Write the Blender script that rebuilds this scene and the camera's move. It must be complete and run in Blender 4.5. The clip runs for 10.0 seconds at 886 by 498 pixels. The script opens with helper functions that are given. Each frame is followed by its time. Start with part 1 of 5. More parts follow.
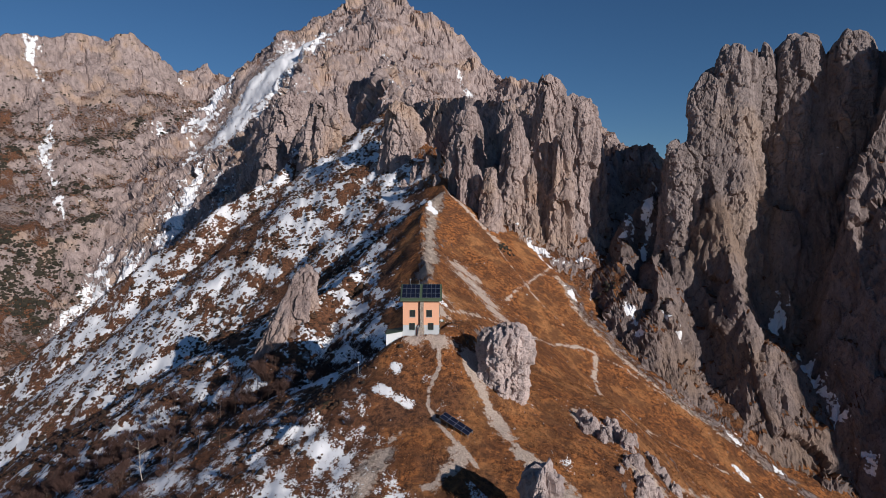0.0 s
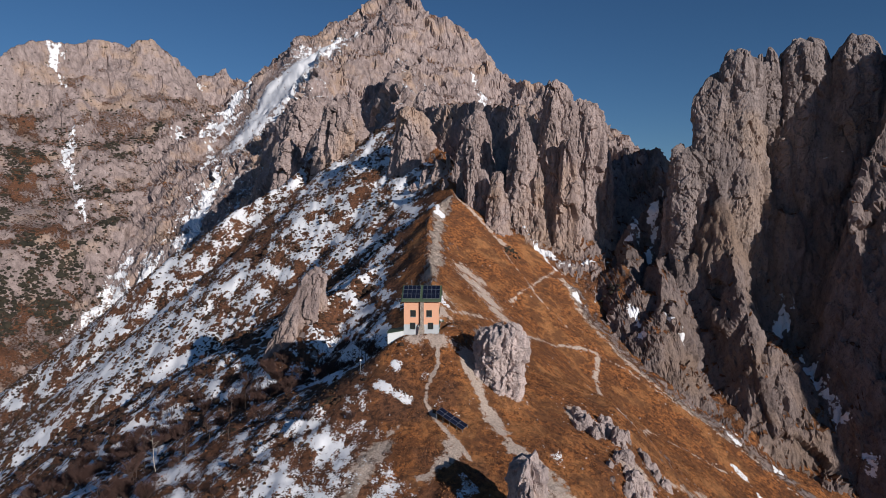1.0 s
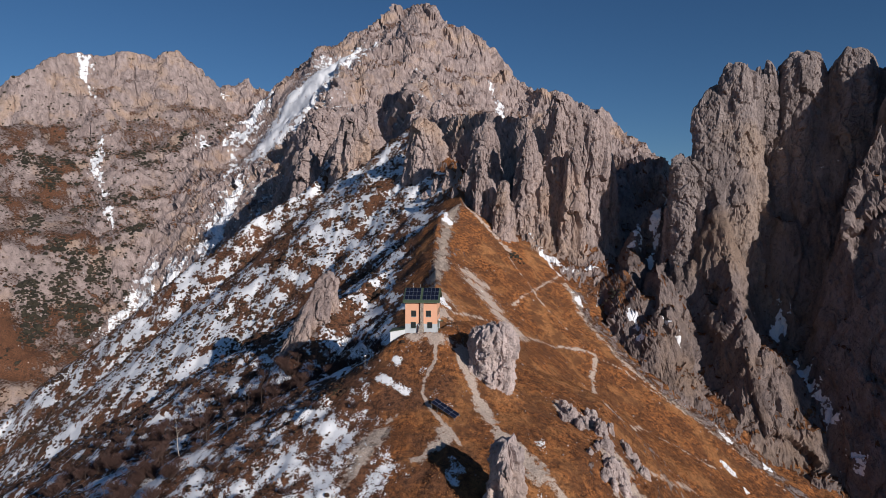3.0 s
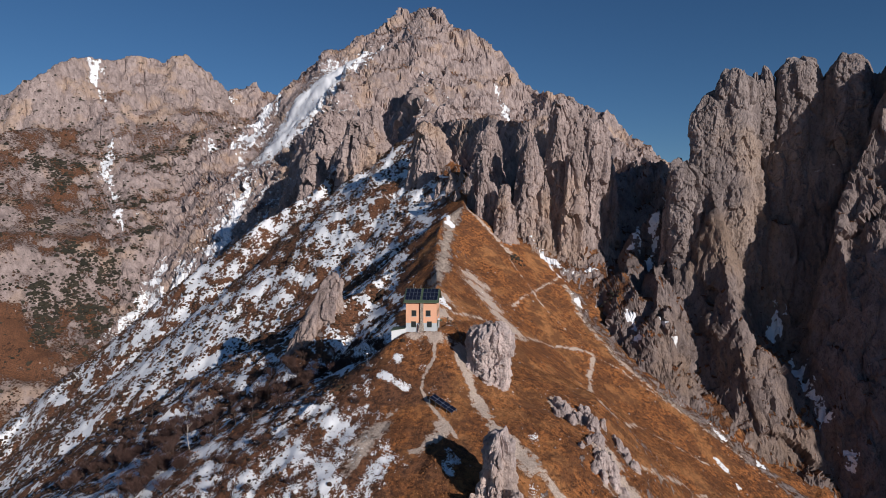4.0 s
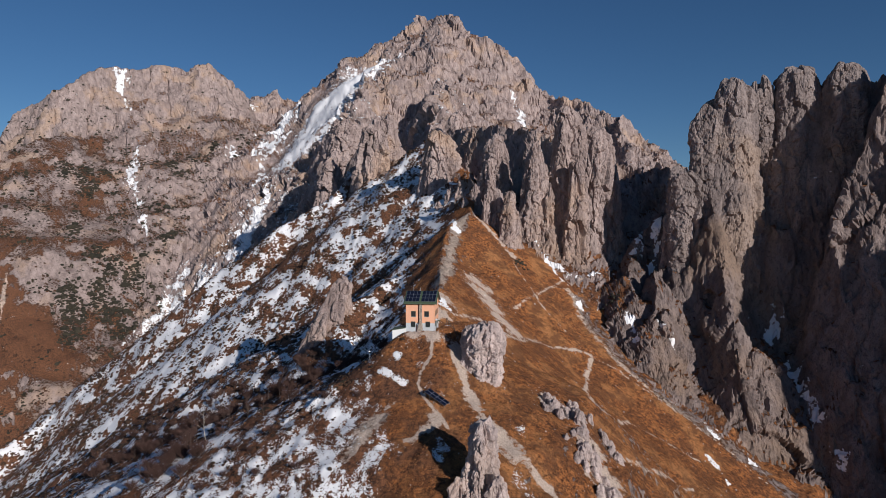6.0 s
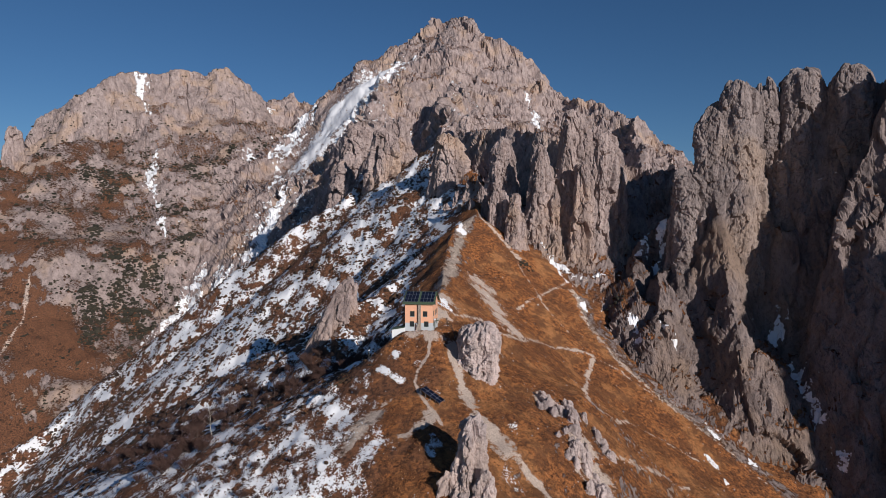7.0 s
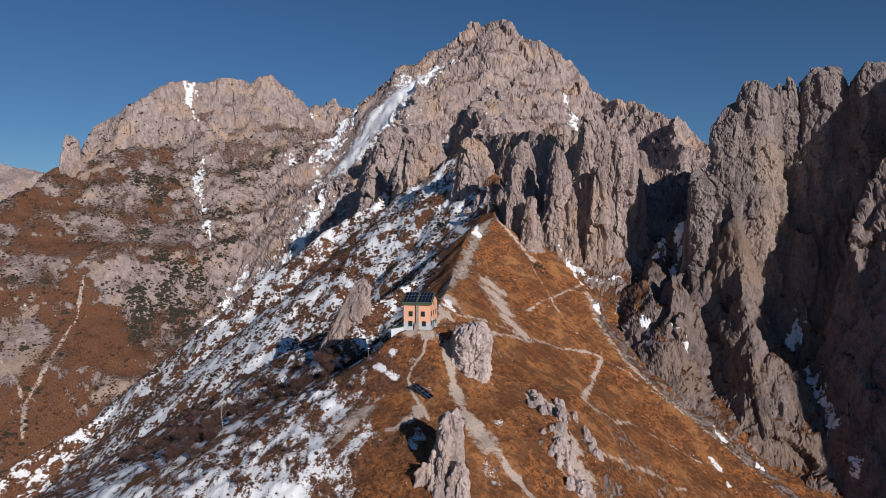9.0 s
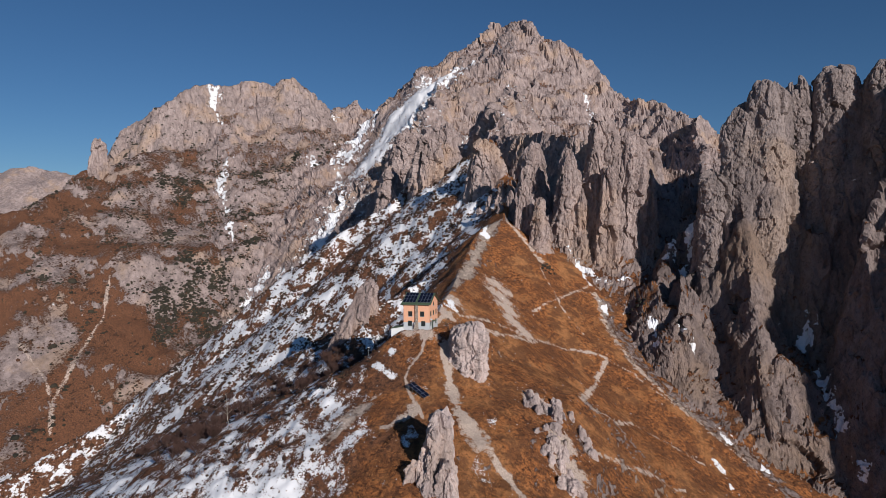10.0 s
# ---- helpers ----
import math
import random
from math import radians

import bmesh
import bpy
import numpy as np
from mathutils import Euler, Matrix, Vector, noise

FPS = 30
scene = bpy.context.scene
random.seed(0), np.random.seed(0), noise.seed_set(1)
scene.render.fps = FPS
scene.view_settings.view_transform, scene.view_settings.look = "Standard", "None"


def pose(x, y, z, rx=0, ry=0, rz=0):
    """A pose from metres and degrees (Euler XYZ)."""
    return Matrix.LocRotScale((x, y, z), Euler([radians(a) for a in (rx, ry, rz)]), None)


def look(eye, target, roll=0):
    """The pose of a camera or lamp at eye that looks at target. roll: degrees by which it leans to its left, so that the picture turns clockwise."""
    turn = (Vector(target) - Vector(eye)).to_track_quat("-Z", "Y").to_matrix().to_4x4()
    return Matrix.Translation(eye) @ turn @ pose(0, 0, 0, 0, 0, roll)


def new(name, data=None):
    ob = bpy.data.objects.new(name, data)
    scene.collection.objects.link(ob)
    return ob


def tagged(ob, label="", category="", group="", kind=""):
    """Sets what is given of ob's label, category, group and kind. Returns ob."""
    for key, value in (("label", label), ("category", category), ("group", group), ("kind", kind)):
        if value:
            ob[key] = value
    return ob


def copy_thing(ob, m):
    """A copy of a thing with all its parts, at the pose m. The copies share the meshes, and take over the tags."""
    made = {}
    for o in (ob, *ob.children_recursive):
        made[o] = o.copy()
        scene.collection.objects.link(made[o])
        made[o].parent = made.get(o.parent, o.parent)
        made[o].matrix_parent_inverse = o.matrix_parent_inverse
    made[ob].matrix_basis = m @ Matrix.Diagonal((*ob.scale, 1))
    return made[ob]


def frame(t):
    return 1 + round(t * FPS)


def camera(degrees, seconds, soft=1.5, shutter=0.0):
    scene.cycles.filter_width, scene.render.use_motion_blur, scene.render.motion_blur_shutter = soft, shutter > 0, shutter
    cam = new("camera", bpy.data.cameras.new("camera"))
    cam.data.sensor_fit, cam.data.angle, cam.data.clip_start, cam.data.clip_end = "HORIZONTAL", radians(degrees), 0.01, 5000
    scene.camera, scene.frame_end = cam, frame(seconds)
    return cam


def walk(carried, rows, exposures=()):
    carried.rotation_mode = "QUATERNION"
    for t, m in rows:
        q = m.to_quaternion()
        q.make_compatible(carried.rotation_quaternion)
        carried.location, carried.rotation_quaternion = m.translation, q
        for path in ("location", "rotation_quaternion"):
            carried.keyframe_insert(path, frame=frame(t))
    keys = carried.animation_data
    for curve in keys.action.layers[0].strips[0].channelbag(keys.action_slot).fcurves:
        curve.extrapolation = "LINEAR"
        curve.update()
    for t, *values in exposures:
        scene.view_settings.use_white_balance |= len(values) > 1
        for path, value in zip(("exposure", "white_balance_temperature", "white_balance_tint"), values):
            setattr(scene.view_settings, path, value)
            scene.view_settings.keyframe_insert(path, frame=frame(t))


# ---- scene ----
cam = camera(69.4, 10.0, soft=0.5)
METRES, EYE, TILT, LEAN, TURN = 66.0, 32.0, -3.3, 0.0, 0.0
ROWS = [
    (0.0, 0.0, 0.0, 0.0, -0.0, 0.0, 0.0),
    (0.5, 0.0288, -0.0376, -0.0003, 0.79, 0.13, -0.04),
    (1.0, 0.055, -0.0779, -0.0013, 1.47, 0.26, -0.09),
    (1.5, 0.0786, -0.1205, -0.0026, 2.04, 0.43, -0.14),
    (2.0, 0.1, -0.1647, -0.0036, 2.53, 0.56, -0.16),
    (2.5, 0.1195, -0.2096, -0.0049, 2.94, 0.71, -0.19),
    (4.0, 0.1718, -0.3457, -0.0073, 3.92, 1.03, -0.25),
    (4.5, 0.1889, -0.3888, -0.0076, 4.22, 1.14, -0.25),
    (5.0, 0.21, -0.4291, -0.0082, 4.6, 1.25, -0.27),
    (5.5, 0.2374, -0.4654, -0.0084, 5.1, 1.35, -0.28),
    (7.0, 0.3541, -0.5504, -0.0094, 7.27, 1.55, -0.32),
    (7.5, 0.4031, -0.5708, -0.0103, 8.2, 1.63, -0.35),
    (8.0, 0.4557, -0.5873, -0.0106, 9.2, 1.67, -0.38),
    (8.5, 0.5102, -0.6002, -0.0111, 10.25, 1.71, -0.4),
    (9.0, 0.5652, -0.6097, -0.0112, 11.33, 1.75, -0.42),
    (9.5, 0.62, -0.6161, -0.0112, 12.4, 1.78, -0.45),
    (10.0, 0.6743, -0.6192, -0.0114, 13.47, 1.81, -0.48),
]
walk(cam, [(t, pose(0, 0, EYE, TILT, LEAN, TURN) @ pose(METRES * x, METRES * y, METRES * z, 90 + pitch, roll, yaw)) for t, x, y, z, yaw, pitch, roll in ROWS])

SUN_ELEV, SUN_AZ = 19.5, 139.0     # degrees; azimuth clockwise from +y

# ---------------------------------------------------------------- light
world = bpy.data.worlds.new("sky")
scene.world = world
world.use_nodes = True
wt = world.node_tree
sky = wt.nodes.new("ShaderNodeTexSky")
sky.sky_type = "NISHITA"
sky.sun_disc = False
sky.sun_elevation = radians(SUN_ELEV)
sky.sun_rotation = radians(SUN_AZ)
sky.altitude = 1800.0
sky.air_density = 1.0
sky.dust_density = 0.0
sky.ozone_density = 5.0
wt.nodes["Background"].inputs["Strength"].default_value = 0.055
deep = wt.nodes.new("ShaderNodeHueSaturation")
deep.inputs["Saturation"].default_value = 1.08
wt.links.new(sky.outputs["Color"], deep.inputs["Color"])
wt.links.new(deep.outputs["Color"], wt.nodes["Background"].inputs["Color"])
sun = new("sun", bpy.data.lights.new("sun", "SUN"))
sun.data.energy = 4.15
sun.data.angle = radians(0.53)
sun.data.color = (1.0, 0.935, 0.895)
SUN_DIR = Vector((math.sin(radians(SUN_AZ)) * math.cos(radians(SUN_ELEV)),
                  math.cos(radians(SUN_AZ)) * math.cos(radians(SUN_ELEV)), math.sin(radians(SUN_ELEV))))
sun.matrix_world = look(SUN_DIR * 900, (0, 0, 0))
scene.view_settings.exposure = 0.0


# ---------------------------------------------------------------- noise
def hash2(ix, iy, seed):
    h = (ix.astype(np.int64) * 374761393 + iy.astype(np.int64) * 668265263 + seed * 974634777) & 0xFFFFFFFF
    h = ((h ^ (h >> 13)) * 1274126177) & 0xFFFFFFFF
    return h ^ (h >> 16)


ANGLES = np.linspace(0, 2 * math.pi, 256, endpoint=False)
GX, GY = np.cos(ANGLES).astype(np.float32), np.sin(ANGLES).astype(np.float32)


def perlin(x, y, seed):
    """Gradient noise, about -0.7 to 0.7."""
    x0, y0 = np.floor(x), np.floor(y)
    fx, fy = (x - x0).astype(np.float32), (y - y0).astype(np.float32)
    ux, uy = fx * fx * fx * (fx * (fx * 6 - 15) + 10), fy * fy * fy * (fy * (fy * 6 - 15) + 10)
    out = np.zeros_like(fx)
    for dx in (0, 1):
        for dy in (0, 1):
            k = hash2(x0 + dx, y0 + dy, seed) & 255
            g = GX[k] * (fx - dx) + GY[k] * (fy - dy)
            out += g * (ux if dx else 1 - ux) * (uy if dy else 1 - uy)
    return out


def fbm(x, y, size, octaves, seed, gain=0.5):
    out, a = np.zeros(np.shape(x), np.float32), 1.0
    for k in range(octaves):
        out += a * perlin(x / size + 17.3 * k, y / size - 9.1 * k, seed + k)
        size, a = size / 2.03, a * gain
    return out


def ridged(x, y, size, octaves, seed, gain=0.5):
    out, a = np.zeros(np.shape(x), np.float32), 1.0
    for k in range(octaves):
        out += a * (0.35 - 1.4 * np.abs(perlin(x / size + 7.7 * k, y / size + 3.3 * k, seed + k)))
        size, a = size / 2.1, a * gain
    return out


def step(a, b, v):
    s = np.clip((v - a) / (b - a), 0, 1)
    return s * s * (3 - 2 * s)


# ---------------------------------------------------------------- the land
# A ridge: region, crest, then for its left and its right side (slope, width of that part, slope further out, and where it has one, the distance and slope of a last part).
GROUND, PEAK, MASSIF, HILL, TOWERS, WALL, FAR = range(7)
SPUR = [
    # the spur that carries the hut
    (GROUND, [(30, -120, -110), (20, -40, -75), (15, 30, -70), (13, 55, -52), (11, 70, -39), (9, 80, -25), (6.5, 88, -12), (4, 95, -9.3), (2, 104, -8.3), (-1, 110, -6.0), (-3.5, 115, -3.2)],
     (0.5, 40, 0.6), (0.44, 42, 0.7)),
    (GROUND, [(-3.5, 115, -3.2), (-5, 122, 0.9), (-4.5, 129.5, 5.9), (-3, 142, 7.4)], (0.62, 16, 0.45), (0.62, 14, 0.37, 42, 0.95)),
    (GROUND, [(-3, 142, 7.4), (-4, 175, 14.7), (-8, 220, 25), (-6, 249, 36.4), (0.8, 265, 41)], (0.78, 42, 0.58), (0.69, 60, 0.6)),
    # its side spur towards the valley
    (GROUND, [(-5, 127, 2.4), (-14, 123, -1.2), (-23, 120, -4), (-33, 114.5, -10.5), (-44, 109.5, -16.5), (-54, 102, -22), (-62, 90, -29), (-75, 60, -45), (-100, 0, -75)],
     (0.68, 30, 0.6), (1.2, 25, 0.6)),
    # the bank at the foot of the hut, and the terrace beside it
    (GROUND, [(-7.0, 130.4, 6.8), (-0.6, 130.4, 7.1)], (0.2, 1.5, 0.8), (0.5, 1.5, 0.64)),
    (GROUND, [(-6, 136, 6.9), (3, 137, 6.8), (4.5, 146, 7.0)], (0.15, 3, 1.0), (0.15, 3, 1.0)),
    # a rocky fin on the snowy slope
    (GROUND, [(-26, 222, 13), (-34, 207, 9), (-42, 195, 4), (-51, 181, -13), (-60, 168, -30)], (0.6, 12, 0.7), (1.4, 9, 0.7)),
    # the long crest above the hut and the snowy flank's edge
    (GROUND, [(0.8, 265, 41), (-3, 330, 62), (-24, 400, 90), (-34, 440, 104)], (0.74, 260, 0.9), (1.1, 40, 0.8)),
    (GROUND, [(-104, 480, 86), (-114, 440, 57), (-144, 420, 37), (-187, 420, -5), (-215, 419, -26.5), (-239, 370, -64), (-262, 280, -89), (-273, 240, -102), (-300, 150, -135)],
     (0.7, 60, 0.8), (0.85, 300, 0.6)),
]
SUMMITS = [
    # crags between the crest and the peak
    (PEAK, [(-34, 440, 100), (-45, 520, 120), (-72, 700, 168), (-74, 850, 222), (-63, 1050, 284), (-122, 1250, 444)], (1.5, 40, 0.85), (1.5, 60, 0.95)),
    (PEAK, [(-58, 425, 80), (-90, 462, 92), (-112, 500, 96), (-160, 650, 132), (-191, 800, 172), (-208, 1000, 257), (-170, 1200, 390)], (1.7, 60, 1.1), (1.4, 40, 0.85)),
    (PEAK, [(-122, 1250, 452), (-89, 1215, 428), (-50, 1200, 392), (2, 1182, 366), (24, 1160, 318), (60, 1140, 300), (112, 1100, 268), (150, 1040, 232), (180, 985, 200), (195, 900, 160), (190, 800, 112), (150, 640, 76)],
     (0.9, 100, 0.9), (1.5, 90, 0.9)),
    (PEAK, [(-122, 1250, 452), (-158, 1278, 461), (-190, 1280, 444), (-255, 1300, 378), (-336, 1320, 326), (-405, 1330, 305), (-470, 1330, 310), (-499, 1330, 334), (-521, 1300, 306)],
     (0.85, 130, 0.8), (1.0, 100, 0.9)),
]
WEST_HILLS = [
    (MASSIF, [(-521, 1240, 318), (-545, 1215, 346), (-565, 1195, 361), (-588, 1187, 362), (-612, 1180, 349), (-655, 1157, 351), (-703, 1125, 338), (-722, 1095, 325), (-752, 1040, 276), (-828, 1010, 242), (-850, 990, 188)],
     (1.5, 80, 0.66), (1.0, 100, 0.9)),
    (MASSIF, [(-600, 1170, 300), (-545, 1020, 170), (-500, 900, 70), (-470, 780, -20)], (1.1, 40, 0.8), (1.1, 40, 0.8)),
    (MASSIF, [(-650, 1110, 290), (-622, 1000, 205), (-590, 880, 105), (-540, 760, 15), (-480, 650, -70)], (0.9, 60, 0.75), (0.9, 60, 0.8)),
    (HILL, [(-655, 960, 182), (-696, 900, 172), (-710, 850, 149), (-728, 822, 142), (-742, 803, 118), (-748, 760, 73), (-790, 700, 69), (-900, 640, 60), (-1100, 560, 60)],
     (0.66, 400, 0.66), (0.9, 100, 0.7)),
    (FAR, [(-2300, 1450, 190), (-1672, 1500, 214), (-1550, 1500, 234), (-1400, 1500, 208), (-1200, 1550, 120)], (0.6, 400, 0.6), (0.6, 400, 0.6)),
]
TOWER_RIDGES = [
    # the scree and low rock under the towers
    (TOWERS, [(1, 268, 40), (14, 276, 42), (30, 284, 44), (44, 294, 48), (54, 296, 46)], (2.0, 16, 0.7), (1.5, 14, 0.75)),
    (TOWERS, [(44, 290, 70), (35, 320, 86), (5, 370, 98), (-30, 440, 104)], (2.2, 22, 0.8), (2.2, 22, 0.8)),
    (TOWERS, [(61, 335, 82), (75, 360, 83), (84, 370, 75), (96, 360, 70), (102, 320, 58), (100, 280, 50)], (2.0, 30, 0.8), (3.0, 18, 0.75)),
]
WALL_RIDGES = [
    # the great rock wall; from (186, 218) on its crest is unseen, added to cast shade
    (WALL, [(95, 266, 44), (104, 266, 70), (113, 266, 84), (125, 268, 92), (132, 264, 94), (143, 260, 97), (154, 254, 96), (166, 246, 94), (178, 234, 100), (186, 218, 104), (192, 200, 98), (199, 186, 72), (206, 168, 52), (213, 134, 60), (220, 112, 62), (223, 95, 62), (225, 88, 42), (227, 80, -5), (232, 60, -40), (240, -60, -80)],
     (3.0, 40, 1.4), (3.6, 32, 2.2)),
    (WALL, [(103, 250, 52), (105, 232, 20), (104, 218, 5), (99, 208, -18), (106, 197, -40), (120, 184, -58)], (2.2, 14, 1.2), (2.2, 14, 1.2)),
    (WALL, [(80, 240, 16), (72, 222, 0), (70, 209, -19), (80, 199, -39)], (1.6, 8, 1.0), (1.5, 8, 1.0)),
    # its leaning slab, and the ribs at its foot
    (WALL, [(186, 222, 104), (176, 231, 105), (166, 229, 95), (161, 227, 88), (157, 225, 77), (148, 222.5, 54), (141, 218, 34), (139, 210, 14), (139, 202, -4), (140, 194, -25), (150, 178, -60)],
     (4.0, 6, 2.3), (4.5, 20, 2.4)),
    (WALL, [(108, 214, -18), (112, 206, -28), (118, 197, -42), (126, 188, -52), (142, 168, -78)], (1.5, 8, 1.3), (1.5, 8, 1.3)),
    (WALL, [(92, 212, -22), (97, 206, -27), (104, 201, -37), (113, 193, -51), (126, 176, -74)], (1.3, 8, 1.0), (1.3, 8, 1.0)),
    # the rocky apron between the grass and the wall
    (WALL, [(67, 252, 13), (69, 233, 5.5), (74, 221, -4), (80, 210, -18), (88, 198, -31), (94, 186, -40), (104, 172, -52)], (0.8, 6, 1.6), (0.8, 8, 1.6)),
    # the rocky floor of the gap beside it
    (WALL, [(104, 262, 46), (92, 275, 40), (84, 274, 31), (78, 266, 22), (70, 255, 15)], (1.1, 7, 3.0), (1.1, 8, 2.0)),
    (TOWERS, [(102, 322, 66), (90, 330, 64), (78, 322, 60)], (1.6, 14, 1.0), (1.4, 30, 1.0)),
]
RIDGES = SPUR + SUMMITS + WEST_HILLS + TOWER_RIDGES + WALL_RIDGES


def drop(d, prof):
    s1, w, s2 = prof[:3]
    out = np.where(d < w, s1 * d, s1 * w + s2 * (d - w))
    return out + (prof[4] - s2) * np.maximum(d - prof[3], 0) if len(prof) > 3 else out


def rock_belt(x, y):
    """How rocky the land is by its place: 0 on the grass spur, 1 on the crags."""
    east = step(0, 12, (x - 4) * 0.93 + (y - 262) * 0.6 - np.clip(x - 20, 0, 60) * 0.35) * step(262, 280, y + np.clip(x - 8, 0, 60) * 0.35)
    wall = step(-3, 6, x - np.interp(y, [150, 180, 195, 212, 225, 250, 270], [130, 108, 84, 66, 63, 64, 60]))
    far = step(400, 470, y + 0.12 * x + 20 * perlin(x / 60, y / 60, 3))
    return np.clip(np.maximum(np.maximum(east, wall), far), 0, 1)


SNOW_BOWL = [(-240, 1100), (-268, 1085), (-300, 1050), (-322, 1010), (-330, 960), (-326, 920)]


def near_line(x, y, line):
    best = np.full(x.shape, 1e6, np.float32)
    for a, b in zip(line, line[1:]):
        ex, ey = b[0] - a[0], b[1] - a[1]
        s = np.clip(((x - a[0]) * ex + (y - a[1]) * ey) / (ex * ex + ey * ey), 0, 1)
        best = np.minimum(best, np.hypot(x - a[0] - s * ex, y - a[1] - s * ey))
    return best


def land(x, y):
    """Height and region of the land at x, y."""
    rock = rock_belt(x, y)
    big = step(380, 700, y) * rock
    near = rock * (1 - big)
    wx = near * (5.5 * fbm(x, y, 26, 4, 11, 0.55)) + big * 46 * fbm(x, y, 190, 5, 31, 0.55) + 1.2 * fbm(x, y, 16, 2, 51)
    wy = near * (5.5 * fbm(x, y, 22, 4, 21, 0.55)) + big * 46 * fbm(x, y, 190, 5, 41, 0.55) + 1.2 * fbm(x, y, 16, 2, 61)
    px, py = x + wx, y + wy
    best = np.full(x.shape, -170.0, np.float32) - 0.02 * np.abs(x)
    region = np.full(x.shape, GROUND, np.int8)
    for reg, crest, left, right in RIDGES:
        for a, b in zip(crest, crest[1:]):
            ex, ey = b[0] - a[0], b[1] - a[1]
            ll = ex * ex + ey * ey
            qx, qy = px - a[0], py - a[1]
            s = np.clip((qx * ex + qy * ey) / ll, 0, 1)
            d = np.hypot(qx - s * ex, qy - s * ey)
            side = step(-0.7, 0.7, (ex * qy - ey * qx) / (math.sqrt(ll) * d + 0.5))
            h = a[2] + s * (b[2] - a[2]) - (side * drop(d, left) + (1 - side) * drop(d, right))
            m = h > best
            best = np.where(m, h, best)
            region = np.where(m, reg, region)
    best = best + near * (2.6 * ridged(x, y, 16, 5, 71, 0.55)) + big * (24 - 13 * step(-430, -520, x)) * ridged(x, y, 130, 7, 81, 0.56) * (1 - 0.7 * step(80, 40, near_line(x, y, SNOW_BOWL)))
    west = step(0, -25, x + 4 + 0.03 * (y - 100)) * (1 - rock)
    best = best + (1 - rock) * (0.9 * fbm(x, y, 14, 5, 91, 0.55)) + west * ((1.2 - 0.7 * step(200, 280, y)) * fbm(x, y, 9, 3, 96, 0.6) + 3.0 * fbm(x, y, 55, 2, 98) * step(140, 200, y))
    best = best + west * step(230, 300, y) * (2.4 * fbm(x, y * 0.35, 16, 3, 99, 0.6)) + west * step(150, 200, y) * step(300, 240, y) * (2.0 * fbm(x * 0.45, y, 12, 3, 94, 0.6))
    return best, region


def hash3(ix, iy, iz, seed):
    h = (ix * 374761393 + iy * 668265263 + iz * 1442695041 + seed * 974634777) & 0xFFFFFFFF
    h = ((h ^ (h >> 13)) * 1274126177) & 0xFFFFFFFF
    return h ^ (h >> 16)


def solid(x, y, z, seed):
    """Value noise in space, -1 to 1."""
    x0, y0, z0 = np.floor(x), np.floor(y), np.floor(z)
    fx, fy, fz = x - x0, y - y0, z - z0
    fx, fy, fz = fx * fx * (3 - 2 * fx), fy * fy * (3 - 2 * fy), fz * fz * (3 - 2 * fz)
    ix, iy, iz = x0.astype(np.int64), y0.astype(np.int64), z0.astype(np.int64)
    out = 0.0
    for dx in (0, 1):
        for dy in (0, 1):
            for dz in (0, 1):
                h = (hash3(ix + dx, iy + dy, iz + dz, seed) & 0xFFFF).astype(np.float32) / 65535.0
                out = out + h * (fx if dx else 1 - fx) * (fy if dy else 1 - fy) * (fz if dz else 1 - fz)
    return out * 2 - 1


def blocks(x, y, z, seed):
    """Broken rock: each cell stands out by its own amount, with a crack round it. About -1 to 1."""
    x0, y0, z0 = np.floor(x).astype(np.int64), np.floor(y).astype(np.int64), np.floor(z).astype(np.int64)
    f1 = np.full(x.shape, 9.0, np.float32)
    f2 = np.full(x.shape, 9.0, np.float32)
    own = np.zeros(x.shape, np.float32)
    for dx in (-1, 0, 1):
        for dy in (-1, 0, 1):
            for dz in (-1, 0, 1):
                h = hash3(x0 + dx, y0 + dy, z0 + dz, seed)
                ox, oy, oz = (h & 255) / 255.0, ((h >> 8) & 255) / 255.0, ((h >> 16) & 255) / 255.0
                rx, ry, rz = x0 + dx + ox - x, y0 + dy + oy - y, z0 + dz + oz - z
                d = (rx * rx + ry * ry + rz * rz).astype(np.float32)
                # a tilted face for each block
                v = (((h >> 24) & 255) / 127.5 - 1.0 + 1.1 * (rx * (ox - 0.5) + ry * (oy - 0.5)) * 2 + 0.8 * rz * (oz - 0.3)).astype(np.float32)
                nearer = d < f1
                f2 = np.where(nearer, f1, np.minimum(f2, d))
                own = np.where(nearer, v, own)
                f1 = np.where(nearer, d, f1)
    crack = np.exp(-(np.sqrt(f2) - np.sqrt(f1)) * 15.0)
    return own * 0.72 - crack * 0.4


EYE_X, EYE_Y, EYE_Z = 20.0, -18.0, 33.0
N_FINE, N_ROWS = 1500, 760


def sheet_columns():
    fine = np.linspace(-42, 54, 1000)
    coarse, side = np.linspace(54, 290, 70)[1:-1], np.linspace(290, 318, 90)[:-1]
    return np.radians(np.concatenate([fine, coarse, side]))       # counted to the left of +y


